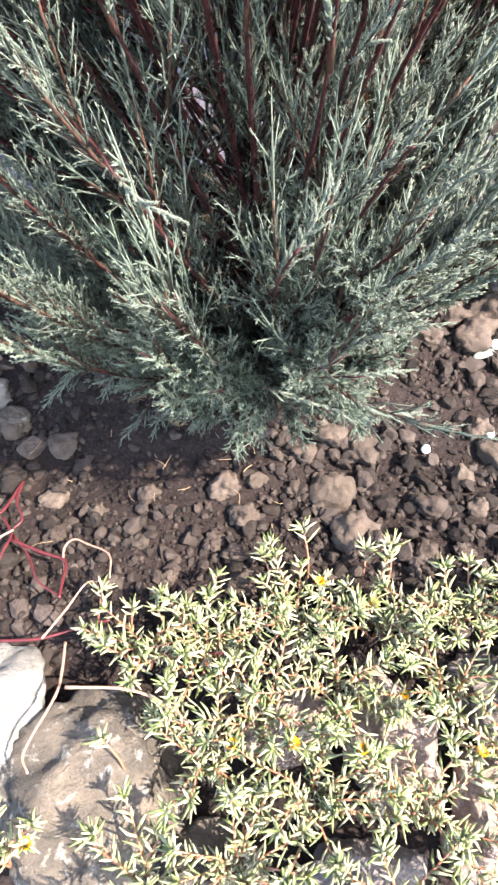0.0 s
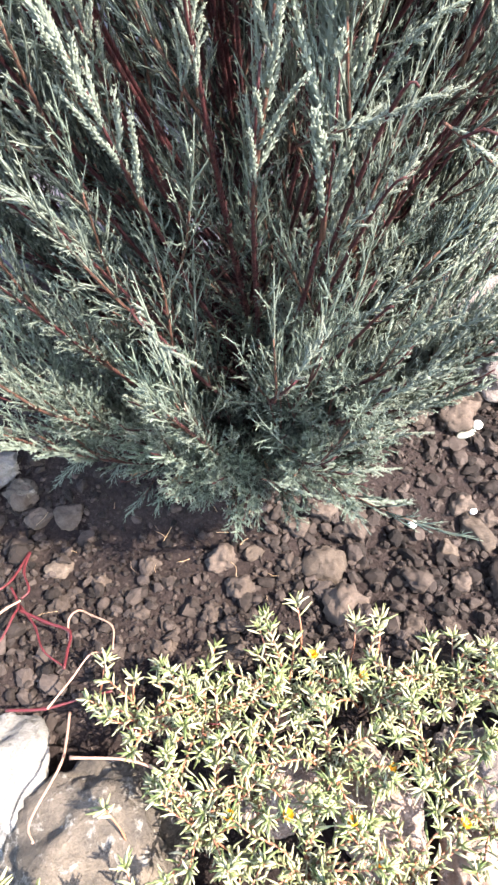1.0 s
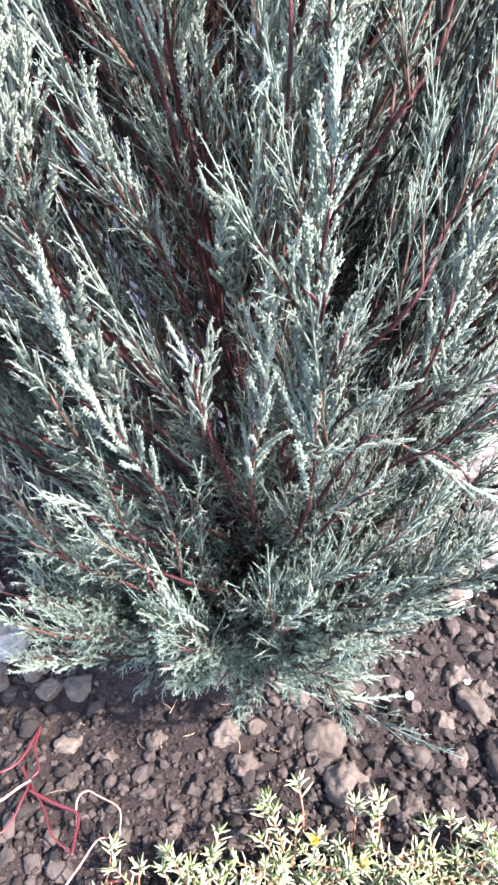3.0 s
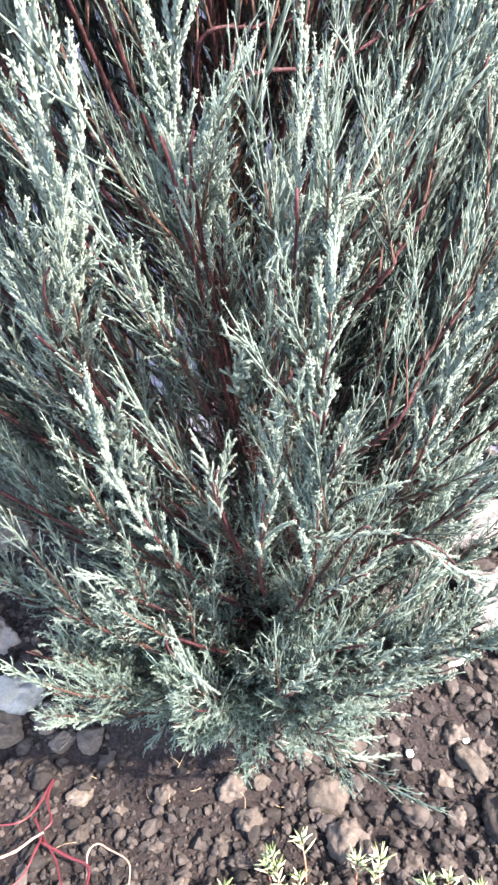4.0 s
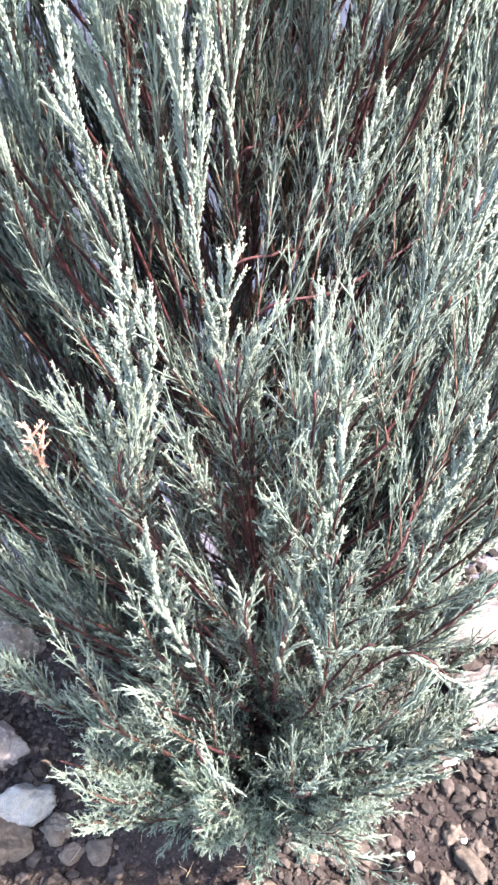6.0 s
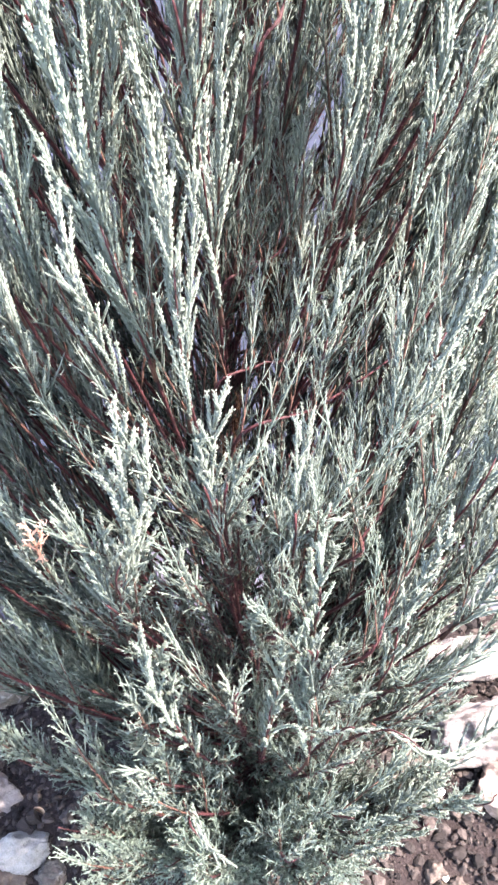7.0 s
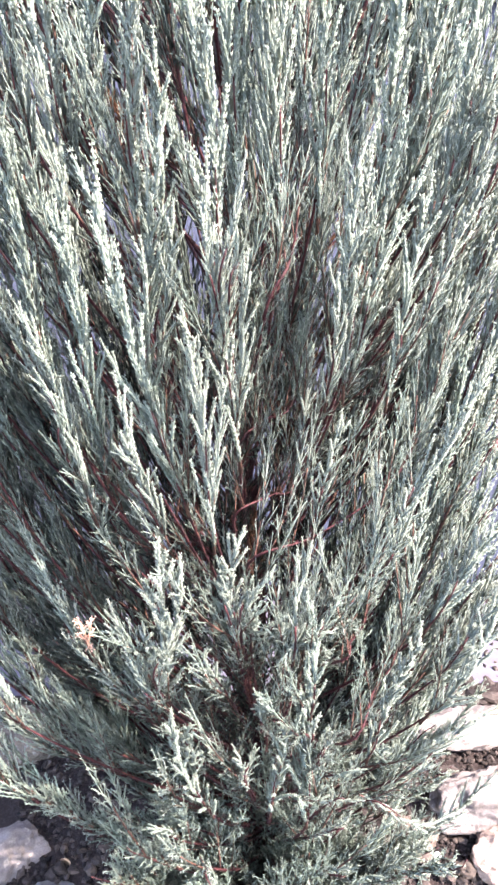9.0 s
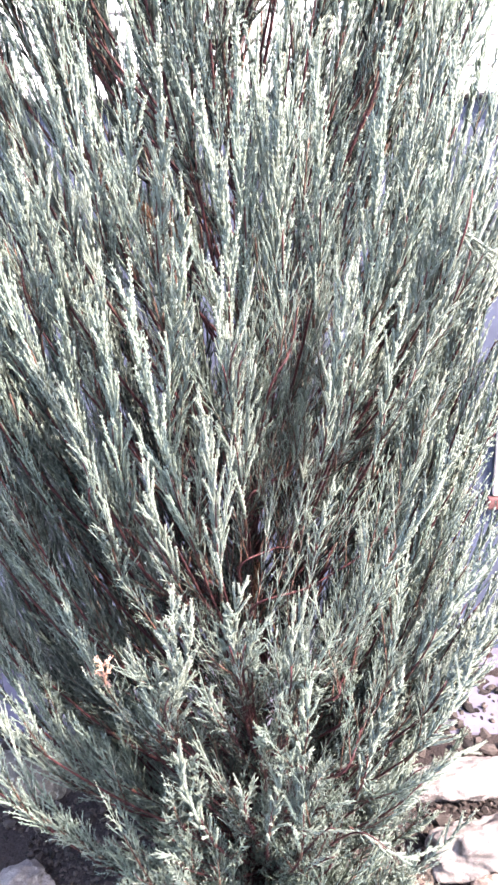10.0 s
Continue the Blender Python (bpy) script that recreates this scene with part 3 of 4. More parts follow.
def add_branch(line, thick, sprays, rng, dead=False, tone=None, fresh_lit=0.0, bare=1.0):
    """A branch of the juniper, with its foliage as one part under it; bare is the share of its line that is wood."""
    line = np.asarray(line) - ROOT
    wood = line[:max(4, int(len(line) * bare + 0.5))]
    n = len(wood)
    radii = np.interp(np.linspace(0, 1, n), [0, 0.5, 0.8, 1], [thick, thick * 0.72, thick * 0.42, 0.0008])
    v, f = tube(wood, radii, 6, 0, 0.14, rng)
    if thick > 0.0019:
        fv, ff = scaly(wood, radii, rng)
        v, f = np.concatenate([v, fv]), np.concatenate([f, ff + len(v)])
    ob = part("branch", mesh_from("branch", v, f, [BARK], None, True), juniper)
    pile = Pile()
    for templates, at, d, size in sprays:
        tv, tf, ts, ta, _ = templates[rng.integers(len(templates))]
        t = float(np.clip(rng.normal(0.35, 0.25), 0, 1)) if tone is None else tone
        # Low growth is tealer; less on +x, where sunlight is put into colour.
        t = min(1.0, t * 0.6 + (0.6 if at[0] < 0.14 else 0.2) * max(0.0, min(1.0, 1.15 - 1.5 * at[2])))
        if isinstance(d, np.ndarray) and d.ndim == 2:
            v = along_line(tv * size, d)
        else:
            m = turn_to(d, rng.uniform(0, 6.28)) * size
            v = tv @ m.T
            v[:, 2] += 1.1 * (v ** 2).sum(1) * (1 if at[2] > 0.2 else 0.3)
            v = v + np.asarray(at)
        lead = any(templates is kind for kind in (PLUME, SLIM, ROPE, FILL_PLUME, FILL_SLIM))
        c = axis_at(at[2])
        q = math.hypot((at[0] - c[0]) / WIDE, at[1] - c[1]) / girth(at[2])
        # Cap darkens foliage towards the trunk: crown shade put into the colour.
        shade_cap = float(np.interp(q, [0.40, 0.85], [float(np.interp(at[2], [0.45, 0.75, 1.1, 1.5], [0.26, 0.01, 0.02, 0.36])), 0.56 if at[0] < 0.1 else 0.72]))
        # Side floors, highest at +x: the sunny side's brightness put into colour.
        shade_cap = max(shade_cap, 0.18 if at[0] < -0.12 else 0.55 if at[0] > 0.14 else 0.0)
        # Higher leads on the -x side are darkened: side shade in the colour.
        pile.add(v - ROOT, tf, ts, ta + fresh_lit - (0.16 if at[0] < -0.08 and at[2] > 0.5 else 0.0) if lead and q > 0.5 else np.minimum(ta - 0.12, shade_cap), t)
    if pile.count:
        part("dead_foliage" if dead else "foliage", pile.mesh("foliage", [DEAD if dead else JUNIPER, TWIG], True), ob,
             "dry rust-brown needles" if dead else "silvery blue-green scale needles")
    return ob


def sprays_along(line, start, spacing, rng, size, inner=0.0, lead=None):
    """Places and directions of sprays along a branch's line."""
    seg = np.linalg.norm(np.diff(line, axis=0), axis=1)
    run = np.concatenate([[0], np.cumsum(seg)])
    total = run[-1]
    out = []

    def at(s):
        return np.array([np.interp(s, run, line[:, k]) for k in range(3)])

    s = total * start
    while s < total - 0.10 * size:
        p = at(s)
        tang = at(min(total, s + 0.02)) - at(max(0, s - 0.02))
        tang /= np.linalg.norm(tang) + 1e-9
        side = np.cross(tang, rng.standard_normal(3))
        side /= np.linalg.norm(side) + 1e-9
        d = tang + side * rng.uniform(0.06, 0.26) + np.array([0, 0, 0.22])
        if p[2] < 0.12:
            d[2] = abs(d[2]) * 0.7
        front = p[1] < axis_at(p[2])[1] + 0.06
        kind = COARSE if not front or s < total * inner or (p[2] > 1.5 and rng.random() < 0.6) else (BUSHY if rng.random() < 1.35 - 1.3 * p[2] else lead if lead and rng.random() < 0.7 else FINE)
        out.append((kind, p, d, size * rng.uniform(0.7, 1.1)))
        s += spacing * rng.uniform(0.7, 1.3) * (0.9 if s < total * inner else 1.0)
    q = at(total)
    front = q[1] < axis_at(q[2])[1] + 0.06
    out.append((lead or (COARSE if not front or inner == 1.0 else BUSHY if q[2] < 0.42 else FINE), q, line, min(size, total * 0.9 / 0.28)))
    return out


def hero_branches(style, fresh_lit, rows):
    """Branches whose outer stretch is known: base, middle and tip of each leading plume."""
    rng = np.random.default_rng(int(abs(rows[0][0]) * 1000) + len(rows) + len(style))
    lead = LEADS[style]
    for row in rows:
        b, m, t = np.array(row[:3]), np.array(row[3:6]), np.array(row[6:9])
        reach = np.linalg.norm(b[:2] - axis_at(b[2])[:2])
        root = axis_at(max(0.08 + 0.14 * rng.random(), b[2] - reach * rng.uniform(1.0, 1.3)))
        knee = root * 0.42 + b * 0.58 - np.array([0, 0, 0.05 * reach])
        line = smooth_line([root, knee, b, m, t], 7)
        line[:, 2] = np.maximum(line[:, 2], 0.05)
        run = np.linalg.norm(np.diff(line, axis=0), axis=1)
        total, outer = run.sum(), run[14:].sum()
        size = float(np.clip(outer / 0.27, 0.42, 1.25))
        sprays = [(lead, t, smooth_line([b - (m - b) * 0.9, b, m, t], 9), size)]
        way = np.concatenate([[0], np.cumsum(run)])

        def at(q):
            return np.array([np.interp(q, way, line[:, k]) for k in range(3)])

        # a few smaller plumes low on a long one
        s = total - outer
        while outer > 0.24 and s < total - 0.26:
            p, d = at(s), at(s + 0.03) - at(s - 0.03)
            d /= np.linalg.norm(d) + 1e-9
            side = np.cross(d, rng.standard_normal(3))
            d = d + side / (np.linalg.norm(side) + 1e-9) * rng.uniform(0.16, 0.3) + np.array([0, 0, 0.12])
            sprays.append((lead, p, d, 0.6 * rng.uniform(0.8, 1.1)))
            s += 0.07
        # finer, older growth on the way out from the trunk
        s = (total - outer) * 0.25
        while s < total - outer * 0.9:
            p, d = at(s), at(s + 0.03) - at(s - 0.03)
            d /= np.linalg.norm(d) + 1e-9
            side = np.cross(d, rng.standard_normal(3))
            d = d + side / (np.linalg.norm(side) + 1e-9) * rng.uniform(0.2, 0.55) + np.array([0, 0, 0.25])
            sprays.append((BUSHY if p[2] < 0.5 and rng.random() < 0.6 else FINE if rng.random() < 0.6 else COARSE, p, d, rng.uniform(0.5, 0.8)))
            s += rng.uniform(0.065, 0.10) * (1.0 if t[2] < 0.8 else 1.6)
        add_branch(line, 0.0020 if t[2] < 0.6 else 0.0027, sprays, rng, tone=float(rng.uniform(0, 0.6)), fresh_lit=fresh_lit, bare=0.66)


hero_branches("spray", 0.05, [
    (0.05, 0.47, 0.57, 0.07, 0.44, 0.62, 0.08, 0.43, 0.66),
    (0.03, 0.58, 0.63, 0.03, 0.54, 0.69, 0.03, 0.51, 0.73),
    (0.08, 0.58, 0.63, 0.07, 0.55, 0.67, 0.07, 0.52, 0.70),
    (0.09, 0.58, 0.63, 0.09, 0.54, 0.68, 0.09, 0.52, 0.73),
    (0.12, 0.58, 0.58, 0.14, 0.55, 0.65, 0.14, 0.52, 0.69),
    (0.14, 0.59, 0.62, 0.16, 0.55, 0.68, 0.17, 0.52, 0.72),
    (0.12, 0.46, 0.65, 0.13, 0.44, 0.67, 0.14, 0.43, 0.68),
    (0.11, 0.61, 0.44, 0.14, 0.56, 0.54, 0.16, 0.53, 0.61),
    (-0.07, 0.58, 0.60, -0.10, 0.54, 0.66, -0.12, 0.52, 0.71),
])
hero_branches("rope", 0.12, [
    (0.11, 0.55, 0.40, 0.14, 0.53, 0.42, 0.18, 0.53, 0.42),
    (0.11, 0.56, 0.37, 0.15, 0.57, 0.33, 0.21, 0.60, 0.29),
    (0.13, 0.53, 0.46, 0.16, 0.52, 0.48, 0.19, 0.50, 0.50),
    (0.15, 0.53, 0.50, 0.17, 0.51, 0.52, 0.19, 0.48, 0.56),
    (0.14, 0.52, 0.53, 0.17, 0.49, 0.57, 0.19, 0.47, 0.60),
    (0.09, 0.57, 0.34, 0.11, 0.57, 0.33, 0.13, 0.56, 0.32),
    (0.09, 0.54, 0.42, 0.12, 0.52, 0.46, 0.15, 0.50, 0.48),
    (0.12, 0.53, 0.49, 0.15, 0.49, 0.56, 0.17, 0.46, 0.61),
    (0.14, 0.50, 0.57, 0.16, 0.47, 0.63, 0.18, 0.44, 0.66),
])
hero_branches("rope", 0.10, [
    (-0.29, 0.48, 0.89, -0.30, 0.47, 0.95, -0.32, 0.47, 1.01),
    (0.16, 0.46, 0.78, 0.23, 0.46, 0.73, 0.29, 0.47, 0.74),
    (-0.06, 0.47, 0.65, -0.04, 0.43, 0.65, -0.01, 0.40, 0.65),
    (0.10, 0.49, 0.79, 0.12, 0.44, 0.84, 0.15, 0.42, 0.86),
    (0.09, 0.44, 0.86, 0.10, 0.42, 0.91, 0.11, 0.41, 0.94),
    (0.09, 0.44, 0.87, 0.10, 0.42, 0.91, 0.11, 0.40, 0.93),
    (0.11, 0.44, 0.80, 0.13, 0.43, 0.81, 0.15, 0.42, 0.82),
    (0.08, 0.43, 0.90, 0.06, 0.41, 0.94, 0.06, 0.39, 0.98),
    (0.08, 0.43, 0.90, 0.08, 0.41, 0.94, 0.08, 0.40, 0.97),
    (0.11, 0.45, 0.74, 0.13, 0.43, 0.77, 0.14, 0.43, 0.79),
])
hero_branches("spray", 0.02, [
    (0.02, 0.49, 0.90, 0.02, 0.43, 0.95, 0.03, 0.39, 0.99),
    (0.18, 0.50, 0.80, 0.17, 0.45, 0.87, 0.17, 0.42, 0.91),
    (-0.06, 0.49, 0.80, -0.06, 0.43, 0.87, -0.05, 0.40, 0.91),
    (-0.07, 0.49, 0.83, -0.07, 0.43, 0.91, -0.06, 0.40, 0.95),
    (-0.10, 0.49, 0.76, -0.11, 0.44, 0.81, -0.11, 0.42, 0.84),
    (-0.09, 0.49, 0.68, -0.11, 0.45, 0.74, -0.14, 0.43, 0.76),
])
hero_branches("plume", 0.12, [
    (0.08, 0.49, 0.71, 0.08, 0.43, 0.90, 0.08, 0.39, 1.04),
    (0.08, 0.42, 0.95, 0.08, 0.39, 1.04, 0.07, 0.39, 1.13),
    (0.06, 0.42, 1.03, 0.06, 0.40, 1.11, 0.06, 0.39, 1.18),
    (0.08, 0.42, 1.04, 0.10, 0.40, 1.10, 0.12, 0.39, 1.15),
    (0.08, 0.42, 1.05, 0.09, 0.40, 1.07, 0.11, 0.40, 1.08),
    (0.08, 0.42, 1.05, 0.06, 0.40, 1.05, 0.05, 0.39, 1.03),
    (0.03, 0.48, 0.74, 0.04, 0.43, 0.88, 0.04, 0.40, 0.95),
    (-0.00, 0.43, 0.84, 0.00, 0.41, 0.88, -0.01, 0.40, 0.92),
    (-0.00, 0.43, 0.85, 0.01, 0.41, 0.89, 0.02, 0.40, 0.91),
    (-0.05, 0.48, 0.74, -0.07, 0.43, 0.86, -0.07, 0.40, 0.97),
])
hero_branches("plume", 0.06, [
    (-0.12, 0.48, 0.91, -0.10, 0.42, 1.03, -0.09, 0.39, 1.09),
    (-0.11, 0.48, 1.07, -0.10, 0.42, 1.12, -0.10, 0.39, 1.15),
    (-0.09, 0.48, 0.98, -0.08, 0.42, 1.06, -0.08, 0.39, 1.12),
    (-0.02, 0.48, 0.93, -0.04, 0.42, 1.02, -0.04, 0.39, 1.06),
    (-0.01, 0.47, 1.02, -0.02, 0.42, 1.10, -0.03, 0.39, 1.16),
    (-0.02, 0.47, 1.04, -0.02, 0.42, 1.13, -0.01, 0.38, 1.16),
    (0.01, 0.48, 1.01, 0.02, 0.42, 1.08, 0.02, 0.39, 1.12),
    (0.00, 0.48, 1.07, 0.01, 0.42, 1.11, 0.02, 0.38, 1.13),
    (0.03, 0.48, 0.91, 0.03, 0.42, 0.98, 0.02, 0.39, 1.01),
    (0.09, 0.48, 0.98, 0.10, 0.42, 1.03, 0.10, 0.39, 1.05),
])
hero_branches("plume", 0.14, [
    (-0.00, 0.47, 1.01, -0.01, 0.41, 1.13, 0.01, 0.38, 1.21),
    (-0.00, 0.41, 1.08, 0.01, 0.39, 1.13, 0.03, 0.38, 1.17),
    (-0.01, 0.41, 1.08, -0.02, 0.40, 1.12, -0.03, 0.38, 1.15),
    (-0.11, 0.48, 0.91, -0.09, 0.42, 1.06, -0.09, 0.39, 1.20),
    (-0.10, 0.42, 0.99, -0.08, 0.40, 1.06, -0.06, 0.39, 1.11),
    (0.16, 0.48, 0.83, 0.17, 0.44, 0.97, 0.18, 0.41, 1.07),
    (0.16, 0.48, 1.09, 0.18, 0.43, 1.18, 0.19, 0.41, 1.24),
    (0.09, 0.50, 1.17, 0.10, 0.46, 1.24, 0.12, 0.44, 1.31),
    (-0.09, 0.47, 1.22, -0.10, 0.41, 1.27, -0.12, 0.39, 1.31),
    (-0.10, 0.43, 0.96, -0.12, 0.41, 1.00, -0.14, 0.40, 1.04),
])
hero_branches("slim", 0.10, [
    (-0.00, 0.47, 1.29, -0.01, 0.40, 1.44, -0.01, 0.37, 1.58),
    (-0.01, 0.41, 1.42, -0.02, 0.38, 1.48, -0.02, 0.37, 1.52),
    (-0.00, 0.40, 1.43, 0.01, 0.38, 1.48, 0.01, 0.37, 1.51),
    (-0.01, 0.40, 1.44, 0.01, 0.38, 1.51, 0.02, 0.37, 1.57),
    (-0.03, 0.46, 1.19, -0.03, 0.41, 1.35, -0.04, 0.37, 1.45),
    (-0.06, 0.47, 1.20, -0.10, 0.41, 1.41, -0.11, 0.38, 1.58),
    (-0.09, 0.47, 1.32, -0.08, 0.41, 1.43, -0.08, 0.38, 1.50),
    (-0.09, 0.47, 1.41, -0.07, 0.40, 1.52, -0.06, 0.37, 1.60),
    (-0.08, 0.47, 1.37, -0.06, 0.41, 1.46, -0.05, 0.37, 1.53),
    (-0.15, 0.47, 1.28, -0.15, 0.42, 1.45, -0.16, 0.39, 1.54),
])
hero_branches("slim", 0.09, [
    (-0.19, 0.48, 1.25, -0.18, 0.43, 1.33, -0.19, 0.40, 1.38),
    (0.11, 0.47, 1.38, 0.11, 0.41, 1.47, 0.11, 0.38, 1.58),
    (0.13, 0.47, 1.37, 0.14, 0.42, 1.46, 0.18, 0.39, 1.56),
    (0.17, 0.48, 1.34, 0.17, 0.43, 1.43, 0.18, 0.40, 1.55),
    (0.17, 0.48, 1.15, 0.21, 0.44, 1.27, 0.24, 0.42, 1.38),
    (0.10, 0.47, 1.33, 0.10, 0.41, 1.41, 0.09, 0.38, 1.47),
    (-0.16, 0.48, 1.16, -0.16, 0.42, 1.26, -0.17, 0.40, 1.31),
    (-0.09, 0.47, 1.17, -0.11, 0.41, 1.27, -0.12, 0.39, 1.37),
])
hero_branches("slim", 0.08, [
    (-0.07, 0.46, 1.46, -0.06, 0.40, 1.58, -0.06, 0.36, 1.66),
    (-0.01, 0.46, 1.47, -0.01, 0.39, 1.62, -0.03, 0.36, 1.76),
    (-0.09, 0.46, 1.54, -0.08, 0.40, 1.70, -0.08, 0.36, 1.80),
    (-0.17, 0.47, 1.40, -0.16, 0.42, 1.50, -0.16, 0.39, 1.57),
    (-0.18, 0.48, 1.27, -0.20, 0.43, 1.38, -0.22, 0.41, 1.45),
    (0.12, 0.47, 1.36, 0.12, 0.41, 1.49, 0.12, 0.38, 1.59),
    (0.05, 0.46, 1.51, 0.05, 0.40, 1.67, 0.05, 0.36, 1.77),
    (0.09, 0.46, 1.55, 0.09, 0.40, 1.69, 0.09, 0.37, 1.80),
    (0.15, 0.48, 1.51, 0.14, 0.41, 1.67, 0.14, 0.38, 1.80),
    (0.19, 0.48, 1.54, 0.18, 0.42, 1.67, 0.17, 0.38, 1.76),
])
hero_branches("slim", 0.07, [
    (0.23, 0.49, 1.52, 0.22, 0.43, 1.67, 0.22, 0.40, 1.79),
    (0.24, 0.45, 1.51, 0.27, 0.44, 1.63, 0.28, 0.43, 1.66),
    (0.24, 0.44, 1.56, 0.26, 0.43, 1.69, 0.27, 0.42, 1.73),
    (0.19, 0.49, 1.37, 0.22, 0.44, 1.49, 0.24, 0.41, 1.56),
    (0.01, 0.46, 1.54, 0.01, 0.39, 1.69, 0.01, 0.36, 1.80),
    (0.04, 0.46, 1.57, 0.03, 0.39, 1.72, 0.03, 0.36, 1.80),
    (-0.25, 0.49, 1.50, -0.24, 0.43, 1.62, -0.24, 0.40, 1.69),
    (-0.21, 0.48, 1.53, -0.21, 0.42, 1.62, -0.20, 0.39, 1.68),
    (-0.19, 0.47, 1.59, -0.18, 0.41, 1.72, -0.19, 0.38, 1.80),
    (-0.15, 0.47, 1.57, -0.15, 0.40, 1.70, -0.15, 0.37, 1.79),
])
hero_branches("spray", 0.10, [
    (-0.13, 0.46, 1.58, -0.12, 0.40, 1.71, -0.13, 0.37, 1.80),
    (0.24, 0.50, 0.88, 0.29, 0.47, 0.99, 0.33, 0.47, 1.13),
    (0.25, 0.50, 0.94, 0.29, 0.47, 1.06, 0.33, 0.47, 1.15),
    (0.23, 0.49, 1.02, 0.27, 0.46, 1.15, 0.31, 0.45, 1.27),
    (-0.11, 0.47, 0.93, -0.09, 0.42, 1.06, -0.09, 0.39, 1.17),
    (0.21, 0.50, 0.78, 0.28, 0.47, 0.89, 0.35, 0.49, 0.91),
    (0.20, 0.49, 1.47, 0.23, 0.44, 1.60, 0.29, 0.44, 1.55),
])
hero_branches("bushy", -0.1, [
    (-0.02, 0.76, 0.26, -0.02, 0.70, 0.27, -0.02, 0.66, 0.24),
    (0.00, 0.76, 0.24, 0.01, 0.70, 0.24, 0.02, 0.66, 0.20),
    (-0.05, 0.78, 0.25, -0.06, 0.71, 0.26, -0.07, 0.67, 0.25),
    (-0.15, 0.76, 0.30, -0.19, 0.70, 0.31, -0.22, 0.66, 0.29),
    (-0.17, 0.78, 0.26, -0.23, 0.72, 0.25, -0.27, 0.69, 0.22),
    (-0.12, 0.76, 0.30, -0.15, 0.69, 0.30, -0.17, 0.65, 0.27),
    (-0.10, 0.80, 0.18, -0.12, 0.74, 0.17, -0.13, 0.70, 0.15),
    (-0.12, 0.80, 0.18, -0.15, 0.74, 0.16, -0.18, 0.71, 0.13),
    (0.05, 0.76, 0.24, 0.07, 0.70, 0.23, 0.08, 0.66, 0.20),
    (0.09, 0.76, 0.26, 0.12, 0.70, 0.26, 0.14, 0.64, 0.24),
])


def bare_limbs(rows):
    """Dark red limbs that show bare in the open middle of the crown, leafy only at their ends."""
    rng = np.random.default_rng(90)
    for row in rows:
        b, m, t = np.array(row[:3]), np.array(row[3:6]), np.array(row[6:9])
        reach = np.linalg.norm(b[:2] - axis_at(b[2])[:2])
        root = axis_at(max(0.15, b[2] - reach * 0.8))
        end = t + (t - m) * 0.6 + np.array([0, 0, 0.16])
        line = smooth_line([root, b, m, t, end], 8)
        d = line[-1] - line[-9]
        d /= np.linalg.norm(d)
        sprays = [(SLIM, end, line, 0.6)]
        for k in range(9, 30, 2):
            side = np.cross(d, rng.standard_normal(3))
            sprays.append((COARSE if k < 20 else FINE, line[k], d + side / np.linalg.norm(side) * rng.uniform(0.2, 0.6) + np.array([0, 0, 0.6]), rng.uniform(0.4, 0.6)))
        add_branch(line, 0.0021, sprays, rng, bare=0.85)


bare_limbs([
    (0.11, 0.45, 1.00, 0.13, 0.45, 1.03, 0.15, 0.45, 1.08),
    (0.12, 0.45, 0.88, 0.16, 0.45, 0.96, 0.19, 0.46, 1.02),
    (0.04, 0.46, 0.91, 0.06, 0.46, 0.94, 0.07, 0.46, 0.98),
    (0.03, 0.46, 1.40, 0.06, 0.46, 1.47, 0.07, 0.46, 1.54),
    (0.02, 0.59, 1.33, 0.07, 0.60, 1.38, 0.12, 0.60, 1.44),
    (0.01, 0.59, 1.24, 0.04, 0.59, 1.27, 0.07, 0.59, 1.30),
    (0.01, 0.50, 1.11, 0.10, 0.50, 1.15, 0.20, 0.52, 1.23),
    (-0.01, 0.56, 1.14, 0.04, 0.57, 1.17, 0.07, 0.57, 1.19),
    (0.02, 0.60, 1.33, 0.05, 0.60, 1.35, 0.08, 0.60, 1.38),
    (0.00, 0.57, 1.23, 0.03, 0.57, 1.27, 0.07, 0.57, 1.30),
])


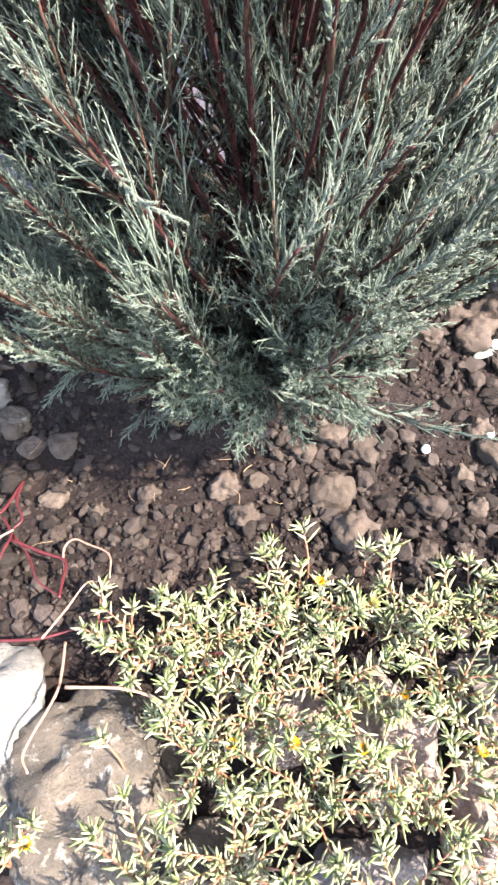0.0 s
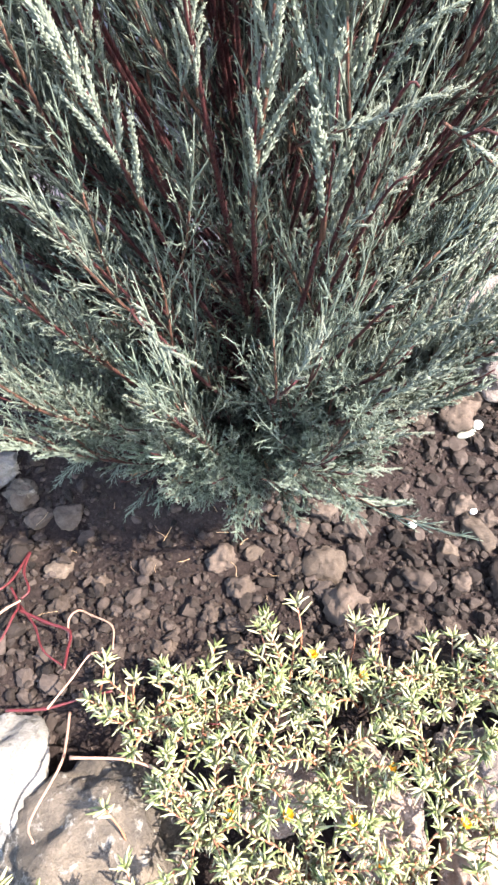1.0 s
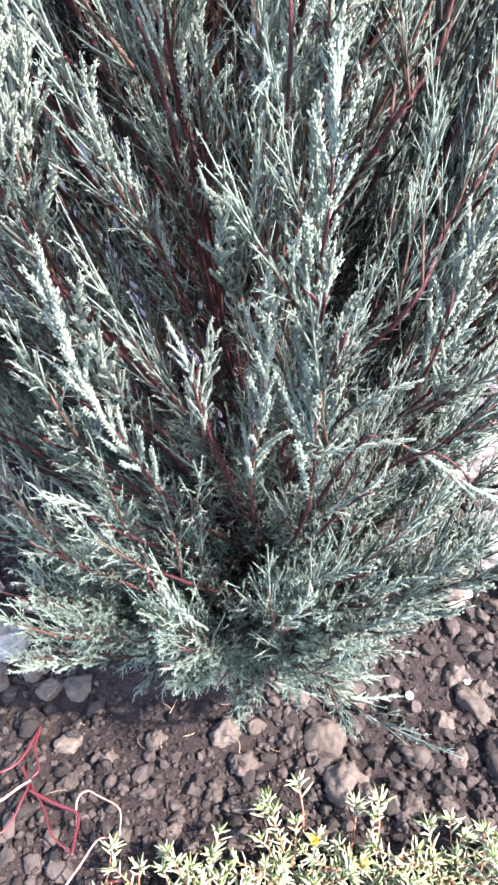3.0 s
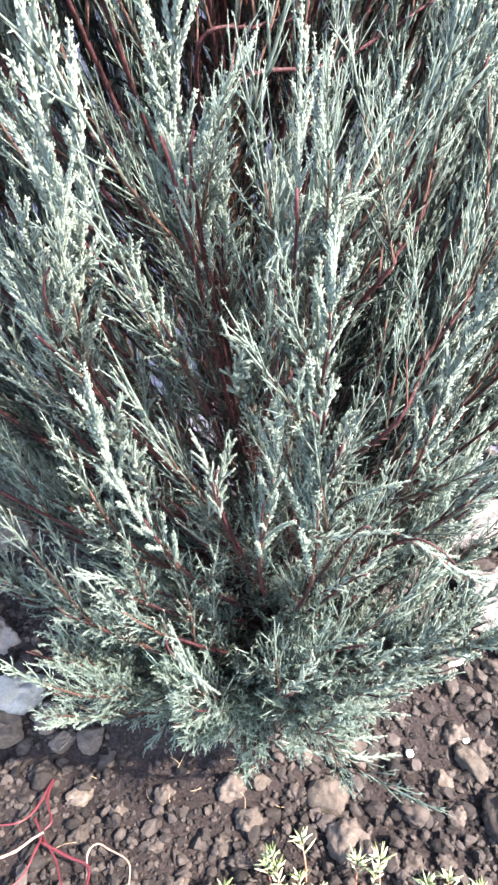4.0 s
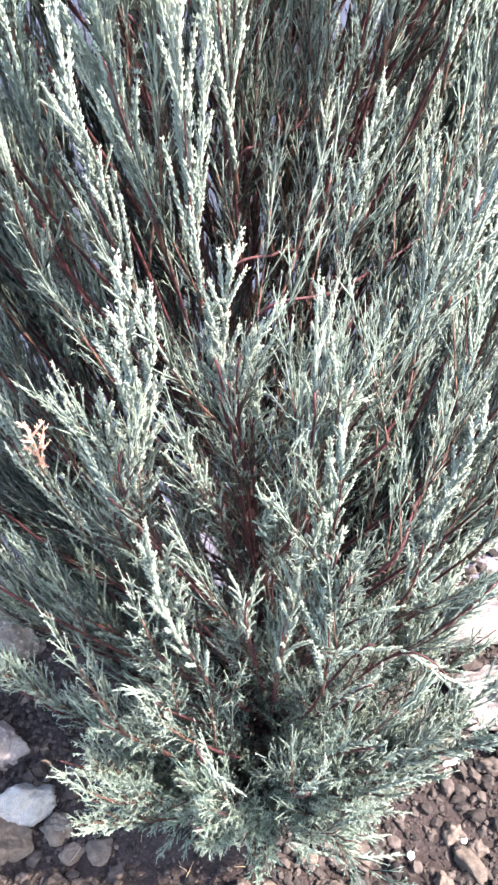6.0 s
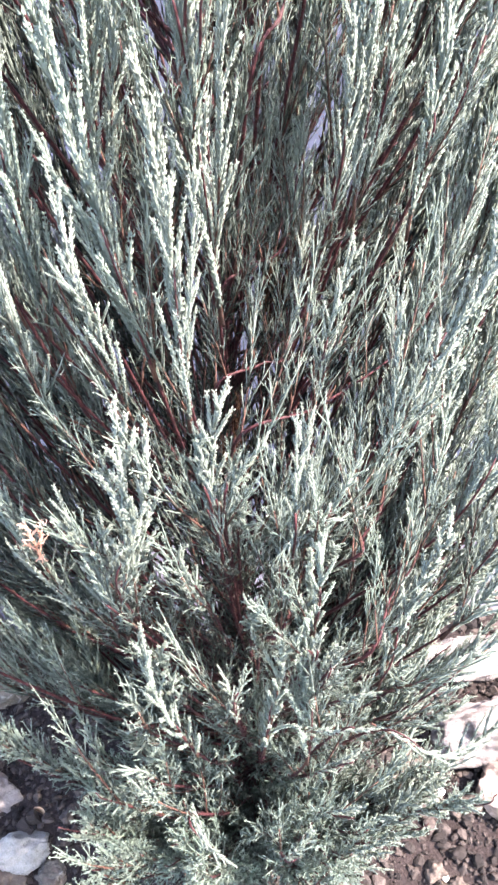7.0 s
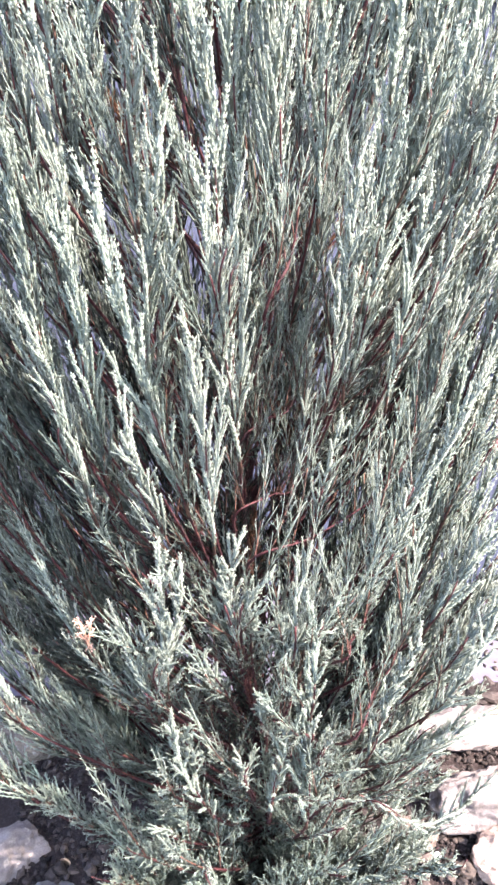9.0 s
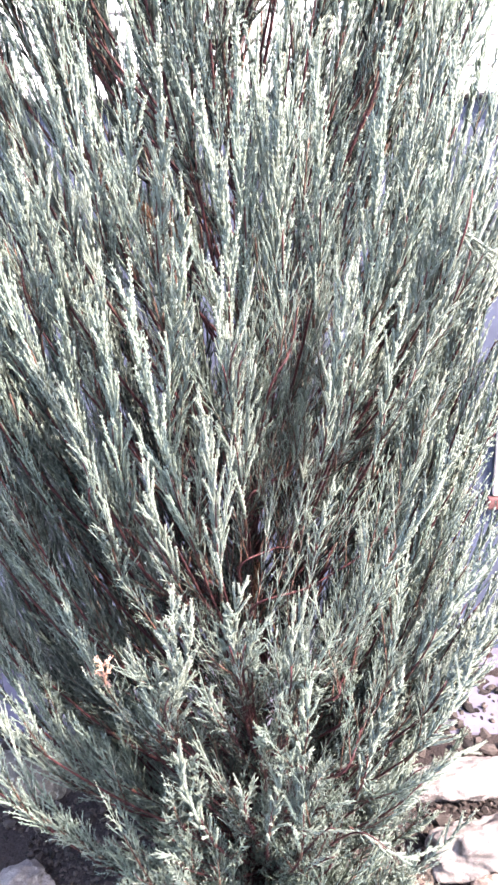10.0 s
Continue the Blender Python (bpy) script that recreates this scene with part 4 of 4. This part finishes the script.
def fill_branches(count, seed, back, band=None):
    """The rest of the crown: branches that leave the trunk and rise to its outline."""
    rng = np.random.default_rng(seed)
    for k in range(count):
        q = (k + 0.5) / count
        zt = 0.12 + 2.3 * q ** 0.9
        turn = (k * 0.61803) % 1.0
        a = math.pi / 2 + (turn - 0.5) * 2.4 if back else -math.pi / 2 + (turn - 0.5) * 4.0
        if band:
            zt, a = band[0] + (band[1] - band[0]) * q, band[2] + (band[3] - band[2]) * turn
        a += rng.uniform(-0.12, 0.12)
        front = -math.sin(a)
        c = axis_at(zt)
        hollow = front > 0.72 and (-0.35 < math.cos(a) < 0.45 if zt < 1.0 else -0.10 < math.cos(a) < 0.62) and 0.5 < zt < 1.8
        r = girth(zt) * (rng.uniform(0.80, 1.0) if zt < 0.72 else rng.uniform(0.20, 0.42) if hollow else rng.uniform(0.40, 0.78) if front > 0.72 else rng.uniform(0.66, 0.94) if front > 0.2 else rng.uniform(0.8, 1.02))
        side = math.cos(a)
        r *= 1.10 if side > 0.4 and 0.5 < zt < 1.6 else (1.14 if zt < 0.8 else 1.24) if side < -0.3 and zt > 0.45 else 0.92 if side < -0.3 else 1.0
        if zt > 1.7 and k % 3 == 0:
            r *= rng.uniform(0.15, 0.6)
        out = np.array([side * WIDE, math.sin(a), 0])
        tip = c + out * r
        low = float(np.interp(zt, [0, 0.3, 0.5, 0.65, 0.9, 1.2], [0.11, 0.17, 0.21, 0.33, 0.44, 0.60]))
        high = float(np.interp(zt, [0, 0.3, 0.5, 0.65, 0.9], [0.11, 0.16, 0.19, 0.29, 0.355]))
        tip[0] = min(max(tip[0], -low), high + 0.025 * math.sin(k * 2.3))
        z0 = max(0.06 + 0.14 * rng.random(), zt - r * (rng.uniform(0.9, 1.7) if zt < 1.1 else rng.uniform(1.5, 2.6)))
        root = axis_at(z0)
        mid = root + (tip - root) * np.array([0.55, 0.55, 0.42])
        line = smooth_line([root, mid, tip - out * 0.03 - (0, 0, 0.07 * min(1, zt)), tip], 7)
        line[:, 2] = np.maximum(line[:, 2], 0.03)
        start = 0.10 if zt < 0.7 and front > 0 else 0.14 if zt < 1.2 else 0.35
        # Leads on the +x side start paler: sunlight put into their colour.
        add_branch(line, 0.0018 if zt < 0.7 else 0.0025, sprays_along(line, start, 0.066 if back else 0.050 if side < -0.3 and zt < 1.5 else (0.056 if front < 0.4 else 0.050 if zt < 0.6 else 0.074) * (1.0 if zt < 1.4 else 1.35), rng, (1.4 if zt > 0.6 else 0.8) if back else 0.80 if zt < 1.5 else 0.95, 0.18 if side < -0.3 and front > -0.5 else 1.0 if hollow else 0.45,
                                               None if hollow or front < -0.25 or zt < (0.4 if side < 0.3 else 0.26) else FILL_PLUME if zt < 0.7 else FILL_SLIM), rng, fresh_lit=0.18 if side > 0.4 else 0.08)


fill_branches(60, 77, False)
fill_branches(62, 78, True)
fill_branches(22, 79, False, (0.40, 1.70, -math.pi / 2 - 0.65, -math.pi / 2 - 1.4))
fill_branches(36, 80, False, (0.14, 0.62, -2.9, -0.65))
fill_branches(44, 82, False, (1.5, 2.6, -3.1, -0.4))
fill_branches(34, 85, False, (0.16, 0.56, -2.3, -0.9))
fill_branches(32, 83, False, (0.6, 2.6, -3.3, -2.75))
fill_branches(16, 84, True, (1.3, 2.4, 0.3, 2.8))
fill_branches(26, 87, True, (1.85, 2.6, 0.2, 3.0))
fill_branches(16, 86, False, (0.55, 1.3, -0.5, 1.0))
fill_branches(22, 88, False, (0.26, 0.78, -1.2, -0.35))
fill_branches(18, 89, False, (0.7, 1.5, -1.15, -0.5))
fill_branches(36, 81, False, (0.6, 2.1, -1.0, 0.05))


def dead_branches(count, seed):
    """Short dry twigs inside the lower crown, where no light reaches."""
    rng = np.random.default_rng(seed)
    for k in range(count):
        z = 0.10 + 1.5 * (k / count)
        a = -math.pi / 2 + rng.uniform(-1.6, 1.6)
        root = axis_at(z)
        tip = root + np.array([math.cos(a), math.sin(a), rng.uniform(0.4, 1.2)]) * rng.uniform(0.14, 0.30)
        line = smooth_line([root, (root + tip) / 2 - (0, 0, 0.015), tip], 6)
        add_branch(line, 0.0035, sprays_along(line, 0.3, 0.05, rng, 0.6, 0.6), rng, True)


dead_branches(24, 41)
bleached = spray_template(900, 0.11, 0.0050, (0.006, 0.0008, 0.5, 3), 0.016, 0.013, 0.05, (22, 40), 0.9)
bv = bleached[0] @ turn_to((0.05, -0.55, 0.8), 0.4).T * 0.75 + np.array([-0.215, 0.56, 0.955]) - ROOT
part("dead_foliage", mesh_from("bleached", bv, bleached[1], [PINK_DEAD, PINK_DEAD], bleached[2], False, age_shade=bleached[3], tone=bleached[4]), juniper,
     "bleached pinkish dead sprig")


# ---- moss rose in front of the shrub ----
def leaf_geometry(pile, rng, at, d, length, r):
    """A fleshy, needle-like leaf with a blunt waist and a pointed end."""
    d = d / (np.linalg.norm(d) + 1e-9)
    sag = np.array([rng.uniform(-0.15, 0.15), rng.uniform(-0.15, 0.15), rng.uniform(-0.22, 0.10)]) * length
    line = np.array([at, at + d * length * 0.45 - sag * 0.6, at + d * length])
    v, f = tube(line, r * np.array([0.8, 1.25, 0.4]), 4)
    pile.add(v, f)


def rosette(pile, rng, at, up, count, length):
    """The star of leaves at a shoot's end."""
    m = turn_to(up, rng.uniform(0, 6.28))
    for k in range(count):
        a = k * 2.4 + rng.uniform(-0.3, 0.3)
        t = radians(rng.uniform(25, 85))
        d = m @ np.array([math.cos(a) * math.sin(t), math.sin(a) * math.sin(t), math.cos(t)])
        leaf_geometry(pile, rng, at, d, length * rng.uniform(0.6, 1.15), 0.0016 * rng.uniform(0.8, 1.2))


def flower_mesh(seed, size):
    """A half-open yellow blossom of cupped petals round a bud."""
    rng = np.random.default_rng(seed)
    pile = Pile()
    for k in range(7):
        a = k * 0.9 + rng.uniform(-0.2, 0.2)
        o = np.array([math.cos(a), math.sin(a), 0])
        s = np.array([-math.sin(a), math.cos(a), 0])
        rows = []
        for q, w, out, up in ((0, 0.15, 0.10, 0), (0.4, 0.42, 0.35, 0.45), (0.8, 0.45, 0.55, 0.85), (1, 0.12, 0.62, 1.05)):
            rows += [o * out - s * w, o * (out + 0.08), o * out + s * w]
            for r in (-3, -2, -1):
                rows[r] = (rows[r] + np.array([0, 0, up])) * size
        f = []
        for i in range(3):
            for j in range(2):
                p = i * 3 + j
                f += [[p, p + 1, p + 4], [p, p + 4, p + 3]]
        pile.add(np.array(rows), np.array(f))
    return pile.mesh("flower", [PETAL], True)


FLOWERS = [flower_mesh(k, 0.0095) for k in range(3)]
MOSS = "moss rose plants on the edging stones"


def moss_stem(plant, root, rng, points, leafy=0.35, tip=10, flower=False, leaf=0.0195, r=0.0018, material=None):
    """A stem of a plant, with its leaves as a part under it."""
    line = smooth_line([np.array(p) - root for p in points], 6)
    v, f = tube(line, np.linspace(r, r * 0.55, len(line)), 6, 0, 0.08, rng)
    stem = part("stem", mesh_from("stem", v, f, [material or MOSS_STEM], None, True), plant)
    pile = Pile()
    tang, u, w = frames_along(line)
    run = np.concatenate([[0], np.cumsum(np.linalg.norm(np.diff(line, axis=0), axis=1))])
    s, k = run[-1] * leafy, 0
    while s < run[-1]:
        i = min(len(line) - 1, int(np.searchsorted(run, s)))
        a = k * 2.4 + rng.uniform(-0.4, 0.4)
        d = tang[i] * rng.uniform(0.3, 0.9) + math.cos(a) * u[i] + math.sin(a) * w[i] + np.array([0, 0, 0.25])
        leaf_geometry(pile, rng, line[i], d, leaf * rng.uniform(0.45, 1.25), 0.0015 * rng.uniform(0.75, 1.25))
        s += rng.uniform(0.0024, 0.0060)
        k += 1
    rosette(pile, rng, line[-1], tang[-1] + np.array([0, 0, 0.4]), tip, leaf * 1.05)
    part("leaves", pile.mesh("leaves", [MOSS_LEAF], True), stem, "pale yellow-green fleshy needle leaves")
    if flower:
        fl = part("flower", FLOWERS[rng.integers(3)], stem, "small orange-yellow blossom")
        fl.matrix_local = Matrix.Translation(Vector(line[-1])) @ Matrix(turn_to(tang[-1] + np.array([0, 0, 0.8]), 0)).to_4x4()
    return stem


def moss_rose(x, y, reach, count, seed, flowers=0, top=0.055):
    rng = np.random.default_rng(seed)
    root = np.array([x, y, -0.035])
    plant = thing("moss_rose", "sprawling yellow-green moss rose with reddish stems over stones", "plant", MOSS, root)
    for k in range(count + 1):
        a = k * 2.4 + rng.uniform(-0.5, 0.5)
        ln = reach * rng.uniform(0.55, 1.1)
        h = top * rng.uniform(0.55, 1.15)
        o = np.array([math.cos(a), math.sin(a) * 0.85, 0])
        bend = np.array([-o[1], o[0], 0]) * rng.uniform(-0.3, 0.3) * ln
        g = np.array([x, y, 0])
        pts = [root, g + o * ln * 0.3 + (0, 0, h * 0.65), g + o * ln * 0.7 + bend * 0.5 + (0, 0, h * 0.8), g + o * ln + bend + (0, 0, h * rng.uniform(0.75, 1.35))]
        moss_stem(plant, root, rng, pts, 0.2, int(rng.integers(9, 16)), k < flowers)


for k, (x, y, reach, count, flowers) in enumerate([
        (0.06, 0.50, 0.10, 13, 1), (-0.05, 0.46, 0.10, 13, 0), (0.17, 0.50, 0.09, 11, 0), (0.28, 0.51, 0.09, 12, 0),
        (0.37, 0.46, 0.09, 10, 0), (-0.13, 0.455, 0.08, 8, 0), (0.02, 0.37, 0.10, 13, 0), (0.12, 0.40, 0.10, 13, 1),
        (0.25, 0.40, 0.09, 9, 0), (-0.04, 0.32, 0.09, 10, 1), (0.08, 0.28, 0.10, 13, 2), (0.20, 0.27, 0.10, 11, 2),
        (0.31, 0.33, 0.09, 9, 1), (0.00, 0.21, 0.10, 11, 0), (0.16, 0.17, 0.09, 10, 1), (0.28, 0.19, 0.09, 10, 1),
        (-0.10, 0.20, 0.08, 7, 1), (-0.26, 0.22, 0.05, 4, 1)]):
    moss_rose(x, y, reach, count, 500 + k, flowers)


def upright_moss(x, y, tx, ty, tz, count, seed, leaf=0.022, flower=False):
    """A taller shoot of moss rose that stands clear of the others."""
    rng = np.random.default_rng(seed)
    root = np.array([x, y, -0.02])
    plant = thing("moss_rose", "upright moss rose shoot with a star of pale leaves", "plant", MOSS, root)
    moss_stem(plant, root, rng, [root, ((x + tx) / 2 + 0.004, (y + ty) / 2, tz * 0.5), (tx, ty, tz)], 0.8, count, flower, leaf)


for k, row in enumerate([(0.085, 0.565, 0.080, 0.619, 0.055, 9), (0.035, 0.535, 0.024, 0.582, 0.05, 12), (0.15, 0.54, 0.165, 0.588, 0.05, 14),
                         (0.19, 0.545, 0.200, 0.594, 0.05, 14), (0.29, 0.52, 0.300, 0.566, 0.05, 14), (-0.21, 0.49, -0.193, 0.53, 0.045, 13),
                         (-0.10, 0.46, -0.115, 0.50, 0.045, 11), (-0.16, 0.47, -0.15, 0.505, 0.04, 10), (0.095, 0.51, 0.100, 0.535, 0.045, 8),
                         (-0.03, 0.36, -0.035, 0.487, 0.05, 9), (-0.13, 0.30, -0.158, 0.33, 0.05, 10), (0.33, 0.50, 0.345, 0.55, 0.05, 13)]):
    upright_moss(*row, 700 + k, 0.024 if k in (0, 2, 3) else 0.02, k == 8)


# ---- purslane with bare red stems ----
purslane = thing("purslane", "leafless trailing purslane with glossy red stems on soil", "plant", at=(-0.346, 0.64, 0))
P_ROOT = np.array([-0.346, 0.64, 0.0])


def red_stem(points, r, material, z=(0.02, 0.035)):
    rng = np.random.default_rng(int(abs(points[0][0]) * 1e4) + len(points))
    points = [(x + rng.uniform(-0.008, 0.008), y + rng.uniform(-0.008, 0.008)) for x, y in points]
    zz = np.linspace(z[0], z[1], len(points)) - 0.006 + rng.uniform(0, 0.008, len(points))
    line = smooth_line([np.array([x, y, h]) - P_ROOT for (x, y), h in zip(points, zz)], 7)
    rad = np.linspace(r * 0.85, r * 0.6, len(line)) * (1 + 0.25 * (np.arange(len(line)) % 7 == 0))
    v, f = tube(line, rad, 8, 0, 0.05, rng)
    part("stem", mesh_from("stem", v, f, [material], None, True), purslane)


red_stem([(-0.363, 0.741), (-0.36, 0.705), (-0.341, 0.666), (-0.346, 0.639)], 0.0026, RED_STEM)
red_stem([(-0.346, 0.639), (-0.298, 0.604), (-0.261, 0.585), (-0.248, 0.561), (-0.247, 0.531)], 0.0032, RED_STEM)
red_stem([(-0.346, 0.639), (-0.319, 0.598), (-0.286, 0.555), (-0.254, 0.529)], 0.0022, RED_STEM)
red_stem([(-0.363, 0.741), (-0.376, 0.687), (-0.396, 0.662), (-0.43, 0.645)], 0.0026, RED_STEM)
red_stem([(-0.377, 0.682), (-0.361, 0.649), (-0.354, 0.607), (-0.367, 0.572), (-0.40, 0.54)], 0.0026, RED_STEM)
red_stem([(-0.43, 0.60), (-0.38, 0.611), (-0.365, 0.622), (-0.348, 0.639)], 0.0028, PALE_STEM)
red_stem([(-0.26, 0.58), (-0.265, 0.613), (-0.252, 0.629), (-0.222, 0.609), (-0.192, 0.578), (-0.179, 0.545)], 0.0019, PALE_STEM, (0.02, 0.05))
red_stem([(-0.33, 0.462), (-0.26, 0.471), (-0.216, 0.48), (-0.172, 0.491)], 0.0026, RED_STEM, (0.025, 0.035))
red_stem([(-0.20, 0.475), (-0.18, 0.455), (-0.15, 0.445), (-0.12, 0.43)], 0.003, RED_STEM, (0.03, 0.04))
red_stem([(-0.236, 0.47), (-0.233, 0.424), (-0.234, 0.387), (-0.242, 0.325), (-0.241, 0.287)], 0.0022, PALE_STEM, (0.03, 0.055))
red_stem([(-0.262, 0.467), (-0.24, 0.507), (-0.222, 0.534), (-0.20, 0.55)], 0.0018, PALE_STEM, (0.03, 0.045))
red_stem([(-0.212, 0.399), (-0.145, 0.387), (-0.092, 0.365), (-0.054, 0.34)], 0.0024, PALE_STEM, (0.05, 0.055))
# a short run between the leaves
red_stem([(-0.11, 0.44), (-0.05, 0.455), (-0.02, 0.45)], 0.0020, RED_STEM, (0.02, 0.02))


# ---- litter on the soil ----
def dead_leaf_mesh(seed):
    """A curled dry leaf with thickness."""
    rng = random.Random(seed)
    bm = bmesh.new()
    curl, grid = rng.uniform(0.5, 1.1), []
    for i in range(7):
        q = i / 6
        w = 0.26 * math.sin(math.pi * (0.06 + 0.9 * q)) ** 0.8
        row = []
        for j in range(-2, 3):
            x = w * j / 2
            row.append(bm.verts.new((x * math.cos(curl * j / 2), q - 0.5, 0.16 * (j / 2) ** 2 * curl + 0.14 * math.sin(q * 3) + rng.uniform(-0.015, 0.015))))
        grid.append(row)
    faces = []
    for a, b in zip(grid, grid[1:]):
        for k in range(4):
            faces.append(bm.faces.new((a[k], a[k + 1], b[k + 1], b[k])))
    bmesh.ops.solidify(bm, geom=faces, thickness=0.012)
    return bm_mesh("dead_leaf", bm, DEAD_LEAF)


DEAD_LEAVES = [dead_leaf_mesh(k) for k in range(4)]
rng_l = random.Random(31)
for k, (x, y, s) in enumerate([(-0.12, 0.879, 0.05), (-0.126, 0.85, 0.04), (-0.087, 0.846, 0.042), (-0.01, 0.95, 0.045), (0.003, 0.92, 0.05),
                               (-0.02, 0.854, 0.03), (-0.153, 0.93, 0.055), (-0.22, 0.95, 0.05), (0.03, 0.89, 0.04), (-0.06, 0.90, 0.05),
                               (-0.19, 0.89, 0.045), (0.06, 0.93, 0.04), (-0.28, 0.98, 0.05), (-0.45, 0.98, 0.04)]):
    ob = new("dead_leaf", DEAD_LEAVES[k % 4])
    s *= 0.75
    ob.location, ob.scale = (x, y, ground_height(x, y) + 0.008), (s, s, s)
    ob.rotation_euler = (rng_l.uniform(-0.4, 0.4), rng_l.uniform(-0.4, 0.4), rng_l.uniform(0, 6.28))
    tagged(ob, "curled dry brown leaf lying on the soil", "leaf", "dead leaves under the shrub")


def build_straw():
    """Dry needles, straw and rootlets scattered under the shrub."""
    rng = np.random.default_rng(12)
    pile = Pile()
    for k in range(60):
        x, y = rng.normal(-0.06, 0.16), rng.normal(0.86, 0.10)
        if not 0.6 < y < 1.3:
            continue
        ln = rng.uniform(0.012, 0.05)
        a = rng.uniform(0, 6.28)
        d = np.array([math.cos(a), math.sin(a), rng.uniform(-0.05, 0.25)]) * ln
        p = np.array([x, y, ground_height(x, y) + 0.006 + rng.uniform(0, 0.006)])
        side = np.array([-d[1], d[0], 0.2 * ln]) * rng.uniform(-0.15, 0.15)
        v, f = tube(smooth_line([p, p + d * 0.5 + side, p + d], 3), np.full(7, rng.uniform(0.0003, 0.0006)), 3)
        pile.add(v, f)
    ob = new("straw", pile.mesh("straw", [STRAW], True))
    tagged(ob, "dry straw and rootlets scattered under the shrub", "straw", kind="stuff")


build_straw()


def stick(points, r):
    line = smooth_line(points, 6)
    v, f = tube(line, np.linspace(r, r * 0.6, len(line)), 7, 0, 0.15, np.random.default_rng(3))
    ob = new("stick", mesh_from("stick", v, f, [STRAW], None, True))
    tagged(ob, "short dry pale stick under the shrub", "stick")


stick([(-0.20, 0.955, 0.03), (-0.16, 0.965, 0.035), (-0.10, 0.985, 0.04)], 0.004)
stick([(-0.26, 0.99, 0.02), (-0.22, 1.01, 0.028), (-0.17, 1.02, 0.03)], 0.003)

for x, y, s in ((0.283, 0.800, 0.015), (0.388, 0.823, 0.014), (0.415, 0.968, 0.018)):
    ob = new("pellet", lump_mesh("pellet", 70, PELLET, 3, 0.04, 0.0, 0.9))
    ob.location, ob.scale = (x, y, ground_height(x, y) + s * 0.75), (s, s, s)
    tagged(ob, "round white fertiliser pellet on dark soil", "pellet", "white pellets on the soil")
ob = new("pod", lump_mesh("pod", 71, POD, 3, 0.06, 0.0, 0.6))
ob.location, ob.scale = (0.393, 0.952, ground_height(0.393, 0.952) + 0.014), (0.042, 0.018, 0.018)
ob.rotation_euler = (0, 0, 0.45)
tagged(ob, "pale grey elongated seed pod on soil", "pod")


# ---- things by the house wall ----
panel = thing("wall_panel", "pale panel in a dark red-brown frame on the plinth", "panel", at=(1.02, WALL_Y + 0.035, 0.98))


def panel_piece(name, x0, x1, z0, z1, y0, material):
    me = simple_box(name, (x0, x1, y0, 0.0, z0, z1), material, 0.003)
    part(name, me, panel)


panel_piece("face", -0.20, 0.20, -0.20, 0.16, -0.02, BOARD)
panel_piece("frame_bar", -0.16, 0.22, 0.163, 0.33, -0.035, DARK_WOOD)
panel_piece("frame_bar", -0.22, 0.22, -0.245, -0.203, -0.035, DARK_WOOD)
panel_piece("frame_bar", -0.17, -0.13, 0.333, 0.40, -0.03, DARK_WOOD)
cap = new("plastic_clip", simple_box("plastic_clip", (0.70, 0.735, WALL_Y + 0.012, WALL_Y + 0.038, 1.36, 1.43), BLUE_PLASTIC, 0.005))
tagged(cap, "small bright blue plastic clip fixed to the plinth", "clip")

# ---- bricks of the house wall ----
def brick_mesh(length):
    bm = bmesh.new()
    box(bm, 0, length, 0, 0.05, 0, 0.068)
    bmesh.ops.bevel(bm, geom=bm.edges[:], offset=0.003, segments=1, profile=0.5, affect="EDGES")
    return bm_mesh("brick", bm, BRICK, False)


STRETCHER = brick_mesh(0.248)
rng_b = random.Random(9)
for row in range(10):
    shift = 0.739 - 0.26 * 8 + (0.13 if row % 2 == 0 else 0)
    for col in range(14):
        ob = new("brick", STRETCHER)
        ob.parent = wall
        ob.location = (shift + 0.26 * col, WALL_Y + rng_b.uniform(-0.0015, 0.0015), PLINTH + 0.006 + 0.08 * row)
